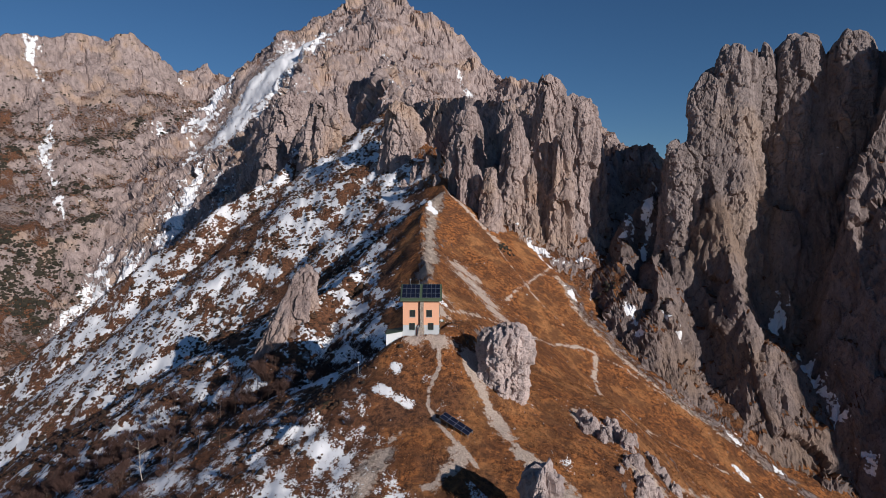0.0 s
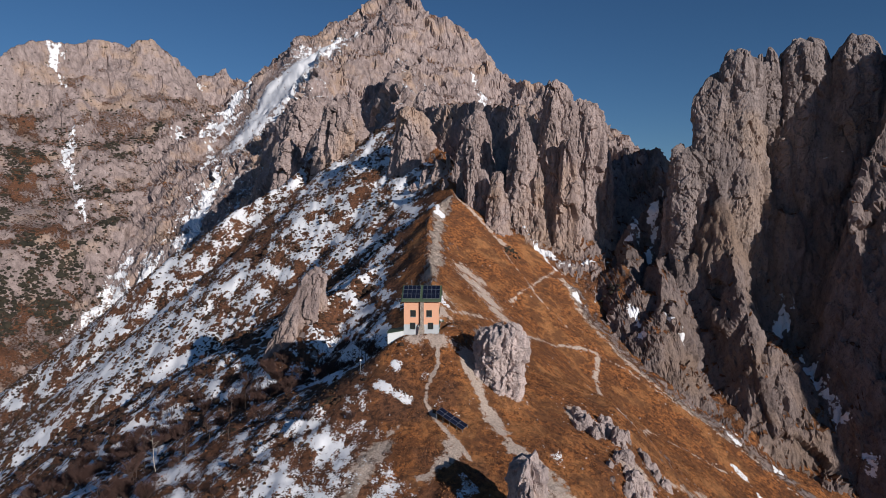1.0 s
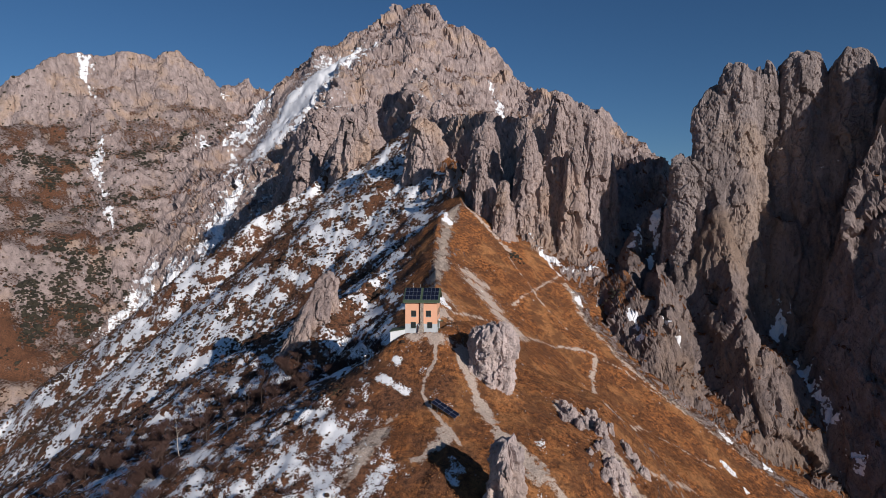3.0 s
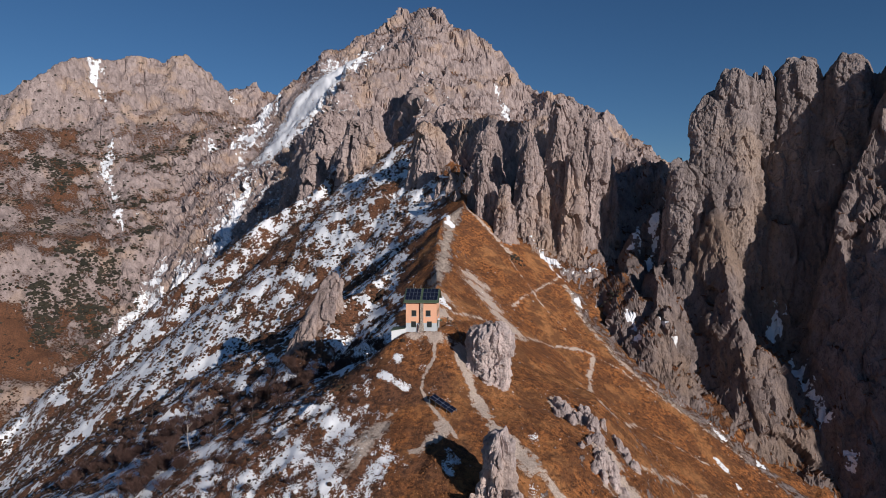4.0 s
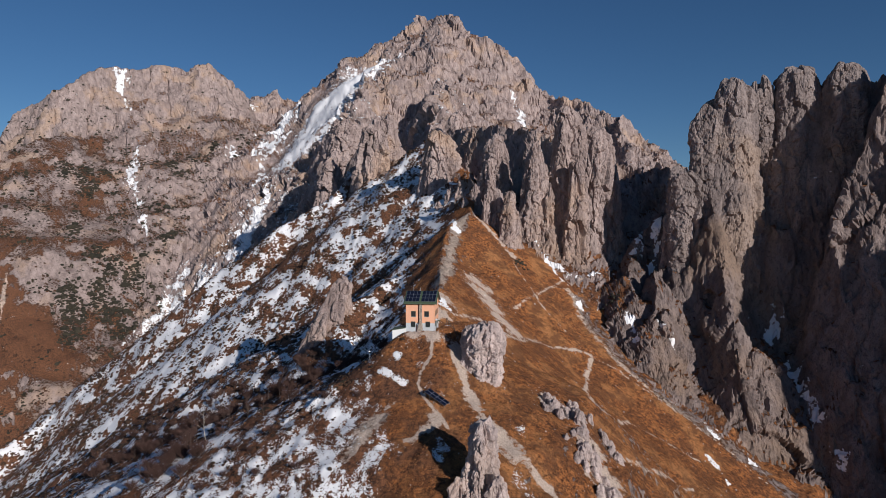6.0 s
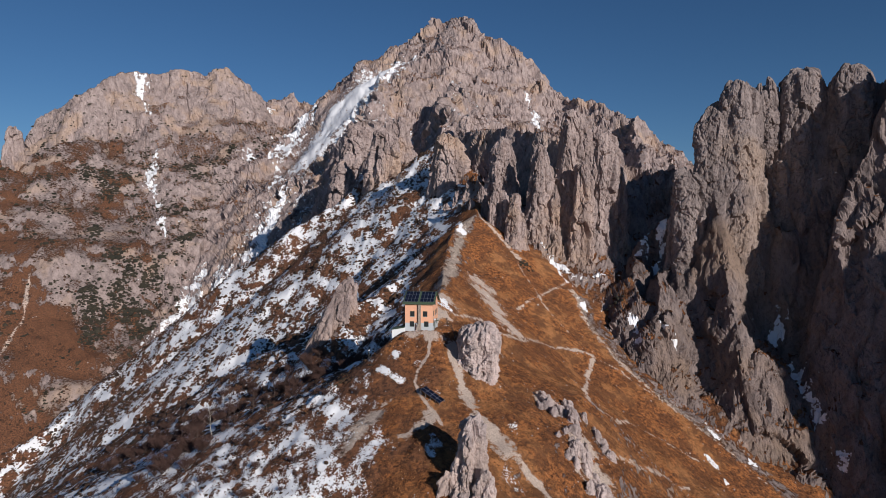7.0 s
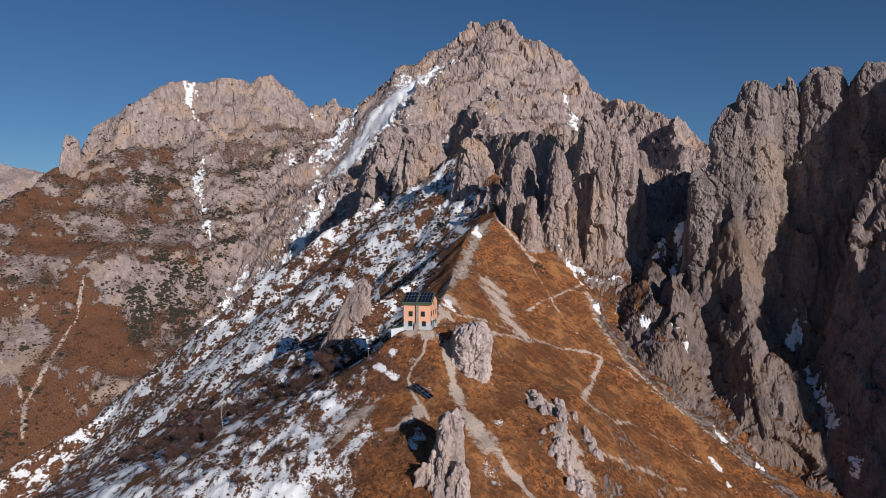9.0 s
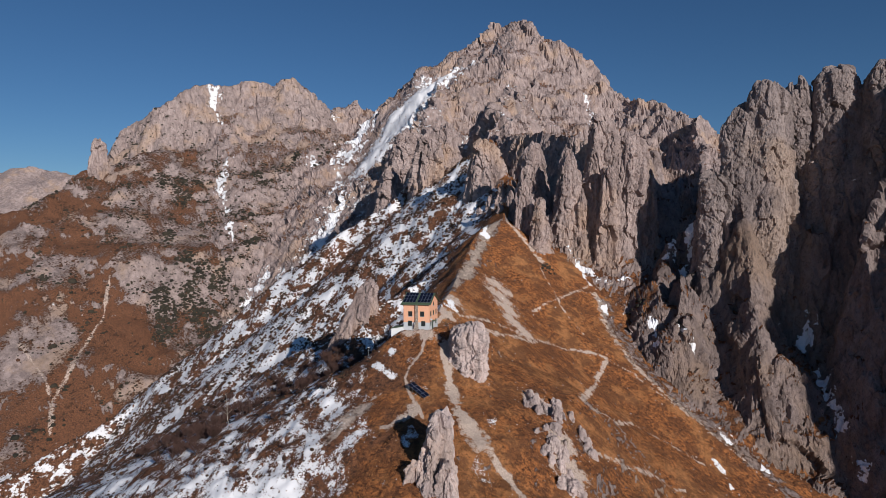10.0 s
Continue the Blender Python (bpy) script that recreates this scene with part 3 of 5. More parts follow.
def cover(P, reg):
    """Rock, path, scrub and snow, by slope and place."""
    x, y, z = P[..., 0], P[..., 1], P[..., 2]
    du, dv = np.gradient(P, axis=0), np.gradient(P, axis=1)
    nrm = np.cross(du, dv)
    nrm /= np.linalg.norm(nrm, axis=-1, keepdims=True) + 1e-9
    up = np.abs(nrm[..., 2])
    slope = np.sqrt(1 - np.clip(up, 0, 1) ** 2) / np.maximum(up, 0.05)
    west = step(2, -14, x - np.interp(y, [80, 114, 142, 175, 220, 249, 265, 330, 440], [4, -4, -8, -6, -10, -8, 0, -4, -34]))
    wob = fbm(x, y, 5.0, 3, 350)
    rock = step(0.85, 1.35, slope) * 1.0 + 0.1 * fbm(x, y, 30, 3, 301)
    crags = np.isin(reg, (PEAK, MASSIF))
    rock = np.where(crags, rock + 0.5, rock)
    rock = np.where(np.isin(reg, (TOWERS, WALL)), rock + 0.35, rock)
    east = step(-40, 50, x - np.interp(y, HILL_EDGE[1], HILL_EDGE[0]) + 60 * fbm(x, y, 60, 4, 316, 0.6))
    rock = np.where(reg == HILL, 0.45 * rock + 0.26 + 0.2 * east + 0.42 * fbm(x, y, 70, 6, 312, 0.7) + 0.35 * step(45, 10, near_line(x, y, [(-690, 650), (-626, 612), (-563, 565), (-540, 515)]) + 40 * fbm(x, y, 40, 4, 317, 0.6)), rock)
    rock = np.where((reg == GROUND) & (x > -40), rock + 0.42 * step(258, 285, y + 0.25 * x) * step(-0.1, 0.25, fbm(x, y, 18, 4, 318)), rock)
    rock = np.where(reg == FAR, 0.8, rock)
    for half, k, line in ROCK_LINES:
        rock = rock + np.where(reg == GROUND, k * step(half * 1.4, half * 0.3, near_line(x, y, line) + wob * half * 0.7), 0)
    path = np.zeros(x.shape, np.float32)
    for half, k, line in PATHS:
        wide = half * (0.95 + 0.8 * fbm(x, y, 12, 2, 352))
        path = np.maximum(path, step(wide * 2.4 + 0.3, wide * 0.1, near_line(x, y, line) + wob * half * 1.2) * k)
    bare = np.zeros(x.shape, np.float32)
    for half, line in TRAILS:
        path = np.maximum(path, 0.62 * step(half * 1.6, half * 0.3, near_line(x, y, line) + half * 1.5 * fbm(x, y, 30, 3, 353)))
    for cx, cy, r in SCREE:
        bare = np.maximum(bare, step(r * 1.3, r * 0.6, np.hypot(x - cx, y - cy)))
        path = np.maximum(path, 0.9 * step(r * 1.4, r * 0.2, np.hypot(x - cx, y - cy) + wob * r * 0.6))
    gully = step(26, 8, near_line(x, y, [(-22, 128), (-60, 138), (-117, 158), (-170, 176)]))
    for half, line in SCREE_LINES:
        path = np.maximum(path, 0.62 * step(half * 1.6, half * 0.2, near_line(x, y, line) + wob * half * 0.8))
    snow = np.where(reg == GROUND, west * (0.43 + 0.1 * step(200, 280, y) + 0.16 * step(126, 114, y) * step(-10, -18, x) - 0.25 * step(-17, -9, x) * step(128, 118, y) - 0.14 * step(-36, -50, x) * step(116, 106, y) + 0.4 * fbm(x, y, 60, 4, 335) - 0.1 * gully * step(110, 126, y) - 0.08 * step(-110, -160, x) * step(270, 220, y) + 0.16 * step(-60, -20, x) * step(132, 150, y) * step(260, 220, y) - 0.3 * step(42, 18, np.hypot(x + 112, (y - 372) * 0.8)) - 0.14 * step(30, 12, np.hypot(x + 62, (y - 250) * 0.6))) - 0.75 * (1 - west), -0.6)
    snow = snow - 0.7 * bare
    snow = np.where(crags & (y < 950) & (x < 60) & (x > -340), 0.12 + 0.2 * step(-60, -130, x) - 0.5 * step(0.6, 1.5, slope), snow)
    for half, k, line in SNOW_LINES:
        d = near_line(x, y, line) + wob * min(half, 6) * 2.6 + (18 * fbm(x, y, 50, 4, 340) if half > 20 else 2.6 * half * fbm(x, y, 30, 4, 341) if y_far(line) else 0)
        snow = np.maximum(snow, k * 1.4 * step(half * 2.0, half * 0.1, d) - 0.5)
    scrub = np.where(reg == MASSIF, 0.16, np.where(reg == HILL, 0.02, -0.45)) + np.where(crags, 0.2, 0.0) * step(1.4, 0.6, slope) * (z < 160)
    scrub = np.where((reg == GROUND) & (y < 450), scrub + 0.35 * west * step(400, 200, y), scrub)
    scrub = np.where(reg == HILL, scrub + 0.2 * east, scrub)
    for cx, cy, r in MUGO:
        scrub = np.maximum(scrub, 0.75 * step(r * 1.7, r * 0.1, np.hypot(x - cx, (y - cy) * 0.8) + fbm(x, y, r * 1.2, 3, 361) * r) - 0.45)
    scrub = np.where(reg == GROUND, scrub + 0.25 * gully * west, scrub)
    heath = np.where(reg == GROUND, (1.1 - 0.25 * step(130, 118, y)) * west - 0.1, np.where(reg == HILL, 0.85, 0.5))
    knoll = np.maximum(step(15, 5, np.hypot(x + 5, (y - 118) * 0.8)), step(14, 5, np.hypot(x - 1, (y - 95) * 0.8)))
    heath = np.where(reg == GROUND, np.maximum(heath, 0.55 * knoll), heath)
    # rock colour is multiplied down on the wall, slightly on hill and massif
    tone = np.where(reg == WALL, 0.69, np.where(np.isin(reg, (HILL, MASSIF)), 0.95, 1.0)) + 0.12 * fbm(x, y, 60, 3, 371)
    return rock, path, scrub, snow, heath, tone


def land_objects():
    P, reg = LAND, LAND_REGION
    nc, nr = P.shape[:2]
    cov = cover(P, reg)
    ids = np.arange(nc * nr).reshape(nc, nr)
    nxt = np.roll(ids, -1, axis=0)
    quads = np.stack([ids[:, :-1], ids[:, 1:], nxt[:, 1:], nxt[:, :-1]], axis=-1).reshape(-1, 4)
    qreg = reg[:, :-1].reshape(-1)
    flat = P.reshape(-1, 3)
    specs = [(GROUND, "ground", "brown autumn grass ridge with snow patches and gravel paths", "ground", "structure"),
             (PEAK, "mountain_peak", "grey limestone mountain peak with snow gullies", "mountain", ""),
             (MASSIF, "mountain_massif", "grey limestone massif dotted with dark scrub", "mountain", ""),
             (HILL, "grassy_hill", "brown grass hill with limestone outcrops and a spire", "hill", ""),
             (TOWERS, "rock_ridge", "broken pale limestone ridge above the grass slope", "rock ridge", ""),
             (WALL, "rock_wall", "huge pale limestone wall half in shadow", "cliff", ""),
             (FAR, "distant_hill", "distant grey rocky hill on the skyline", "hill", "structure")]
    high = (cov[3].reshape(-1)[quads].mean(axis=1) > 0.42)
    fx, fy = flat[quads[:, 0], 0], flat[quads[:, 0], 1]

    def sheet(name, q, smooth=False):
        used, inv = np.unique(q, return_inverse=True)
        me = bpy.data.meshes.new(name)
        me.vertices.add(len(used))
        me.vertices.foreach_set("co", flat[used].astype(np.float32).ravel())
        me.loops.add(len(q) * 4)
        me.loops.foreach_set("vertex_index", inv.astype(np.int32).ravel())
        me.polygons.add(len(q))
        me.polygons.foreach_set("loop_start", np.arange(0, len(q) * 4, 4, dtype=np.int32))
        me.update(calc_edges=True)
        me.polygons.foreach_set("use_smooth", np.full(len(q), smooth))
        for key, v in zip(("rock", "path", "scrub", "snow", "heath", "tone"), cov):
            at = me.attributes.new(key, "FLOAT", "POINT")
            at.data.foreach_set("value", v.reshape(-1)[used].astype(np.float32))
        me.materials.append(MAT_LAND)
        return new(name, me)

    for rid, name, label, cat, kind in specs:
        k = qreg == rid
        if rid in (PEAK, MASSIF):
            mount = tagged(new(name), label, cat, kind=kind)
            field = high & (rid == PEAK) & (fx > -345) & (fx < -215) & (fy > 880) & (fy < 1190)
            for part_name, m in (("snowfield", field), ("summit_face", ~field & (fy > 1000)), ("lower_face", ~field & (fy <= 1000))):
                if (k & m).any():
                    sheet(part_name, quads[k & m], part_name == "snowfield").parent = mount
        elif rid in (TOWERS, WALL):
            mount = tagged(new(name), label, cat, kind=kind)
            edge = 318 if rid == TOWERS else 236
            sheet("back_wall", quads[k & (fy > edge)], rid == WALL).parent = mount
            sheet("rocky_foot", quads[k & (fy <= edge)]).parent = mount
        elif k.any():
            tagged(sheet(name, quads[k], rid != FAR), label, cat, kind=kind)


land_objects()


# ---------------------------------------------------------------- builders
def part(name, bm, mat, parent=None, label="", smooth=False):
    me = bpy.data.meshes.new(name)
    bm.to_mesh(me)
    bm.free()
    me.materials.append(mat)
    if smooth:
        me.polygons.foreach_set("use_smooth", np.ones(len(me.polygons), bool))
    ob = new(name, me)
    ob.parent = parent
    if label:
        ob["label"] = label
    return ob


def box(bm, lo, hi, turn=None):
    m = Matrix.Translation([(a + b) / 2 for a, b in zip(lo, hi)]) @ Matrix.Diagonal([b - a for a, b in zip(lo, hi)] + [1])
    return bmesh.ops.create_cube(bm, size=1, matrix=(turn @ m) if turn else m)["verts"]


def slab(name, lo, hi, mat, parent, label="", bevel=0.02, turn=None):
    bm = bmesh.new()
    box(bm, lo, hi, turn)
    if bevel:
        bmesh.ops.bevel(bm, geom=bm.edges[:], offset=bevel, segments=1, affect="EDGES")
    return part(name, bm, mat, parent, label)


def rod(bm, a, b, r0, r1=None, sides=6):
    a, b = Vector(a), Vector(b)
    d = b - a
    m = Matrix.Translation((a + b) / 2) @ d.to_track_quat("Z", "Y").to_matrix().to_4x4()
    bmesh.ops.create_cone(bm, cap_ends=True, segments=sides, radius1=r0, radius2=r0 if r1 is None else r1, depth=d.length, matrix=m)


def ground_z(x, y):
    return float(land(np.array([float(x)]), np.array([float(y)]))[0][0])


def crag(name, at, top, foot, rx, ry, turn=0.0, shoulder=0.35, peak=0.25, rough=0.3, cell=0.0, lean=(0, 0), seed=1, cols=150, rows=110, grain=1.0, tags=None, parent=None):
    """A free-standing limestone pillar: fluted, ledged, narrowing from its foot to a broken top.
    shoulder: how much it has narrowed at two thirds of its height; peak: the height of its pointed head, as a share."""
    size = (rx + ry) / 2
    cell = cell or size
    th = np.linspace(0, 2 * math.pi, cols, endpoint=False)
    v = np.linspace(0, 1, rows)
    T, V = np.meshgrid(th, v, indexing="ij")
    body = 1 - shoulder * np.clip(V / 0.8, 0, 1) ** 1.3
    head = np.sqrt(np.clip(1 - np.clip((V - (1 - peak)) / peak, 0, 1) ** 2.6, 0, 1))
    R = body * head
    hgt = top - foot
    cx, cy = np.cos(T) * R * rx, np.sin(T) * R * ry
    z = V * hgt
    # lobes, then blocks and cracks at three sizes, taller than wide
    sx, sy = seed * 13.1, seed * 7.7
    lobe = solid(np.cos(T) * 1.3 + sx, np.sin(T) * 1.3 + sy, z / (size * 5) + seed, seed) + 0.5 * solid(np.cos(T) * 2.9 + sx, np.sin(T) * 2.9, z / (size * 2.5), seed + 1)
    ox, oy = cx * (1 + rough * 0.9 * lobe), cy * (1 + rough * 0.9 * lobe)
    out = np.clip(head, 0.0, 1)
    dsp = np.zeros_like(T)
    for c, tall, a in ((cell, 0.3, 0.3), (cell * 0.42, 0.42, 0.17), (cell * 0.17, 0.7, 0.085)):
        w = 0.3 * solid(ox / c * 1.6, oy / c * 1.6, z / c, seed + 9)
        dsp += a * cell * rough * 2.2 * blocks(ox / c + sx + w, oy / c + sy - w, z / c * tall * grain + w, seed + int(c * 10))
    z = z + (0.35 + 0.65 * V) * V * cell * 0.5 * (blocks(ox / (cell * 0.5) + sx, oy / (cell * 0.5), z * 0, seed + 3) - 0.2) * np.clip(1.2 - head, 0, 1)
    ln = np.hypot(np.cos(T) / rx, np.sin(T) / ry)
    ox, oy = ox + dsp * np.cos(T) / rx / ln * (0.25 + 0.75 * out), oy + dsp * np.sin(T) / ry / ln * (0.25 + 0.75 * out)
    cr, sr = math.cos(radians(turn)), math.sin(radians(turn))
    x = ox * cr - oy * sr + lean[0] * V
    y = ox * sr + oy * cr + lean[1] * V
    z[:, -1] = z[:, -2].mean()
    P = np.stack([x, y, z], -1).astype(np.float32)
    ids = np.arange(cols * rows).reshape(cols, rows)
    nx = np.roll(ids, -1, axis=0)
    quads = np.stack([ids[:, :-1], nx[:, :-1], nx[:, 1:], ids[:, 1:]], -1).reshape(-1, 4)
    me = bpy.data.meshes.new(name)
    me.from_pydata(P.reshape(-1, 3).tolist(), [], quads.tolist())
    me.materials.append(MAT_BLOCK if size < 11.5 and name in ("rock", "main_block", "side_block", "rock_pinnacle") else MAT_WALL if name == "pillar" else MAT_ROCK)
    ob = new(name, me)
    ob.location = (at[0], at[1], foot)
    ob.parent = parent
    if tags:
        tagged(ob, *tags)
    return ob


def rock_material(name, lift):
    m, nt, b = material(name)
    n = Nodes(nt)
    c, streak, fine = rock_colour(n, lift)
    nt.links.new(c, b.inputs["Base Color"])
    b.inputs["Roughness"].default_value = 0.92
    b.inputs["Specular IOR Level"].default_value = 0.2
    bp = nt.nodes.new("ShaderNodeBump")
    bp.inputs["Strength"].default_value, bp.inputs["Distance"].default_value = 0.9, 0.8
    nt.links.new(n.math("ADD", n.math("MULTIPLY", streak, 1.0), n.math("MULTIPLY", fine, 1.6)), bp.inputs["Height"])
    nt.links.new(bp.outputs[0], b.inputs["Normal"])
    return m


# one limestone colour: lift makes loose blocks paler and the wall's pillars darker
MAT_ROCK = rock_material("limestone", 1.0)
MAT_BLOCK = rock_material("pale_limestone", 1.5)
MAT_WALL = rock_material("dark_limestone", 0.76)

# ---------------------------------------------------------------- rock towers and the wall's pillars
TOWER = ("tall fluted pillar of pale grey limestone", "rock tower", "limestone towers")
PILLAR = ("massive buttress of grey and ochre limestone", "rock buttress", "buttresses of the great wall")
for k, (x, y, top, foot, rx, ry, turn, sh, pk) in enumerate([
        (46.5, 283, 93, 6, 12, 11, 20, 0.4, 0.22), (58.5, 284, 84, 4, 11.5, 10, 0, 0.26, 0.14), (49.5, 270, 68, 2, 5.5, 5.5, 0, 0.4, 0.2),
        (30.5, 280, 75, 14, 10, 9, 40, 0.5, 0.3), (38, 275, 52, 8, 5, 5, 0, 0.5, 0.3), (19.5, 258, 52, 16, 5.5, 5, 15, 0.55, 0.3),
        (10, 268, 62, 22, 7, 6, 0, 0.6, 0.3), (12, 300, 82, 40, 9, 8, 0, 0.5, 0.35), (68, 290, 66, 0, 8, 9, 0, 0.3, 0.25)]):
    crag("rock_tower", (x, y), top, foot, rx, ry, turn, sh, pk, 0.3, 8.0, seed=20 + k, tags=TOWER)
for k, (x, y, top, foot, rx, ry, turn, sh, pk) in enumerate([
        (93.5, 252, 60, -10, 9, 9, 10, 0.25, 0.15), (104, 254, 87, -14, 13, 11, 0, 0.42, 0.2), (114, 253, 98, -16, 14, 11, 15, 0.36, 0.16),
        (128, 262, 98, 20, 8, 8, 0, 0.2, 0.14), (142, 258, 103, 20, 13, 10, 0, 0.25, 0.18), (157, 250, 103, 20, 11, 10, 0, 0.2, 0.18)]):
    if k % 3 == 0:
        mass = tagged(new("rock_buttress"), *PILLAR)
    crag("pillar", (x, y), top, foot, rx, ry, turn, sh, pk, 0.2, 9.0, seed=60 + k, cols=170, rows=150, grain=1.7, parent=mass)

# ---------------------------------------------------------------- boulders
boulder = tagged(new("boulder"), "huge grey limestone boulder split by a cleft beside the hut", "boulder")
crag("main_block", (13.0, 123.3), 10.8, -10, 3.4, 3.7, 10, -0.12, 0.26, 0.4, 3.4, seed=101, cols=200, rows=150, grain=1.7, parent=boulder)
crag("side_block", (9.4, 124.0), 9.9, -8, 2.2, 2.8, 0, -0.05, 0.2, 0.36, 2.6, seed=107, cols=140, rows=120, grain=1.7, parent=boulder)
crag("rock_pinnacle", (12.2, 79), -2.2, -50, 6.2, 8.5, 0, 0.5, 0.12, 0.4, 3.6, lean=(1.4, 6.5), seed=103, cols=220, rows=180, grain=1.4,
     tags=("jagged grey limestone pinnacle on the grass spur", "rock"))
for k, (x, y, top, r) in enumerate([(9.5, 81, -11, 3.4), (16.2, 80, -10.5, 3.2), (14.5, 74, -17, 4.0)]):
    crag("rock", (x, y), top, top - 26, r * 1.1, r, 40 * k, 0.5, 0.25, 0.36, r * 0.8, seed=110 + k, cols=90, rows=80, tags=("grey limestone crag at the foot of the pinnacle", "rock"))
crag("rock_outcrop", (-50, 189), 16.0, -26, 12.5, 9, 20, 0.62, 0.25, 0.34, 5.0, lean=(9, 6), seed=104, cols=200, rows=140,
     tags=("leaning pale limestone outcrop on the snowy slope", "rock"))

rk = random.Random(31)
for k in range(84):
    f = rk.random()
    if k < 40:      # the upper band
        x, y, big = 27 + 9.5 * f + rk.gauss(0, 1.4), 123 + 2 * f + rk.gauss(0, 2.0), 1.0
    elif k < 72:    # the lower band
        x, y, big = 34 + 7.5 * f + rk.gauss(0, 1.5), 111 - 12 * f + rk.gauss(0, 2.0), 1.0
    else:           # a few beside the path
        x, y, big = 40 + 3.5 * f + rk.gauss(0, 0.5), 125 - 9 * f + rk.gauss(0, 0.8), 0.8
    r = rk.uniform(0.4, 1.5) * big
    g = ground_z(x, y)
    crag("rock", (x, y), g + r * rk.uniform(0.7, 2.2), g - 1.5, r * 1.5, r * 0.95, 100 + rk.gauss(0, 35), 0.3, 0.5, 0.3, r * 1.3, seed=130 + k, cols=36, rows=26, grain=2.4,
         tags=("jagged pale limestone block standing out of the grass", "rock", "rocks on the grass slope"))
for k, (x, y, top, foot, rx, ry, sh) in enumerate([(-23, 350, 92, 38, 15, 12, 0.4), (-80, 436, 110, 56, 13, 14, 0.35), (-120, 520, 128, 66, 26, 22, 0.45), (-122, 470, 88, 50, 13, 12, 0.6),
                                                  (-88, 520, 132, 70, 20, 20, 0.5), (-20, 480, 128, 60, 18, 22, 0.5)]):
    crag("rock_tower", (x, y), top, foot, rx, ry, 25 * k, sh, 0.28, 0.36, 12.0, seed=160 + k, cols=120, rows=90, tags=TOWER)

for k, (x, y, top, r) in enumerate([(-19, 311, 48, 4.0), (-14, 317, 55, 5.0), (-7, 313, 60, 5.5), (-2, 310, 61, 5.0), (2, 286, 55, 5.0), (4, 278, 50, 5.0), (-10, 291, 47, 3.5), (-3, 281, 49, 4.0)]):
    crag("rock_tower", (x, y), top, top - 26, r, r * 0.9, 50 * k, 0.55, 0.35, 0.36, r * 0.9, seed=180 + k, cols=70, rows=60, grain=1.4,
         tags=("low broken limestone crag on the crest above the grass", "rock tower", "crags on the crest"))

crag("rock_spire", (-722, 820), 186, 110, 15, 17, 0, 0.4, 0.2, 0.3, 14, seed=170, cols=90, rows=70, tags=("blunt grey limestone spire on the grassy hill", "rock spire"))

# ---------------------------------------------------------------- the hut
def rubble(name):
    """Mortared field stones, each of its own shade."""
    m, nt, b = material(name)
    n = Nodes(nt)
    v = nt.nodes.new("ShaderNodeTexVoronoi")
    v.inputs["Scale"].default_value = 3.6
    nt.links.new(n.pos, v.inputs["Vector"])
    shade = nt.nodes.new("ShaderNodeSeparateColor")
    nt.links.new(v.outputs["Color"], shade.inputs[0])
    c = n.mix(shade.outputs[0], (0.2, 0.15, 0.115), (0.55, 0.44, 0.35))
    c = n.mix(n.ramp(v.outputs["Distance"], 0.38, 0.6, 0.0, 0.8), c, (0.3, 0.27, 0.24))
    c = n.mix(n.ramp(n.noise(9.0, 5, 0.6), 0.35, 0.6, 0.45, 0.0), c, (0.12, 0.095, 0.075))
    nt.links.new(c, b.inputs["Base Color"])
    b.inputs["Roughness"].default_value = 0.92
    bp = nt.nodes.new("ShaderNodeBump")
    bp.inputs["Strength"].default_value, bp.inputs["Distance"].default_value = 0.8, 0.08
    nt.links.new(n.math("SUBTRACT", 1.0, v.outputs["Distance"]), bp.inputs["Height"])
    nt.links.new(bp.outputs[0], b.inputs["Normal"])
    return m


PEACH = plain("peach_plaster", (0.78, 0.41, 0.26), 0.85, vary=0.07, size=0.7, bump=0.01)
WHITE = plain("white_plaster", (0.5, 0.53, 0.55), 0.85, vary=0.08, size=0.8, bump=0.01)
STONE = rubble("rubble_stone")
LIME = plain("limewash", (0.78, 0.8, 0.8), 0.85, vary=0.08, size=0.8, bump=0.01)
GREEN = plain("green_sheet_roof", (0.075, 0.11, 0.065), 0.55, 0.0, vary=0.15, size=1.5)
DARK = plain("dark_opening", (0.02, 0.022, 0.025), 0.35, vary=0.1)
SHUTTER = plain("green_shutter", (0.03, 0.055, 0.035), 0.6, vary=0.15, size=4)
CELL = plain("solar_cell", (0.012, 0.016, 0.035), 0.18, 0.2, vary=0.25, size=1.2)
ALU = plain("aluminium", (0.45, 0.46, 0.47), 0.4, 0.8, vary=0.1, size=3)
PIPE = plain("copper_pipe", (0.12, 0.045, 0.03), 0.5, 0.4, vary=0.2, size=3)
TIMBER = plain("weathered_timber", (0.1, 0.065, 0.045), 0.85, vary=0.3, size=3, bump=0.01)
BX0, BX1, BY0, BY1, BZ, EAVE, RIDGE = 0.0, 7.5, 0.0, 9.5, 0.0, 7.5, 9.95


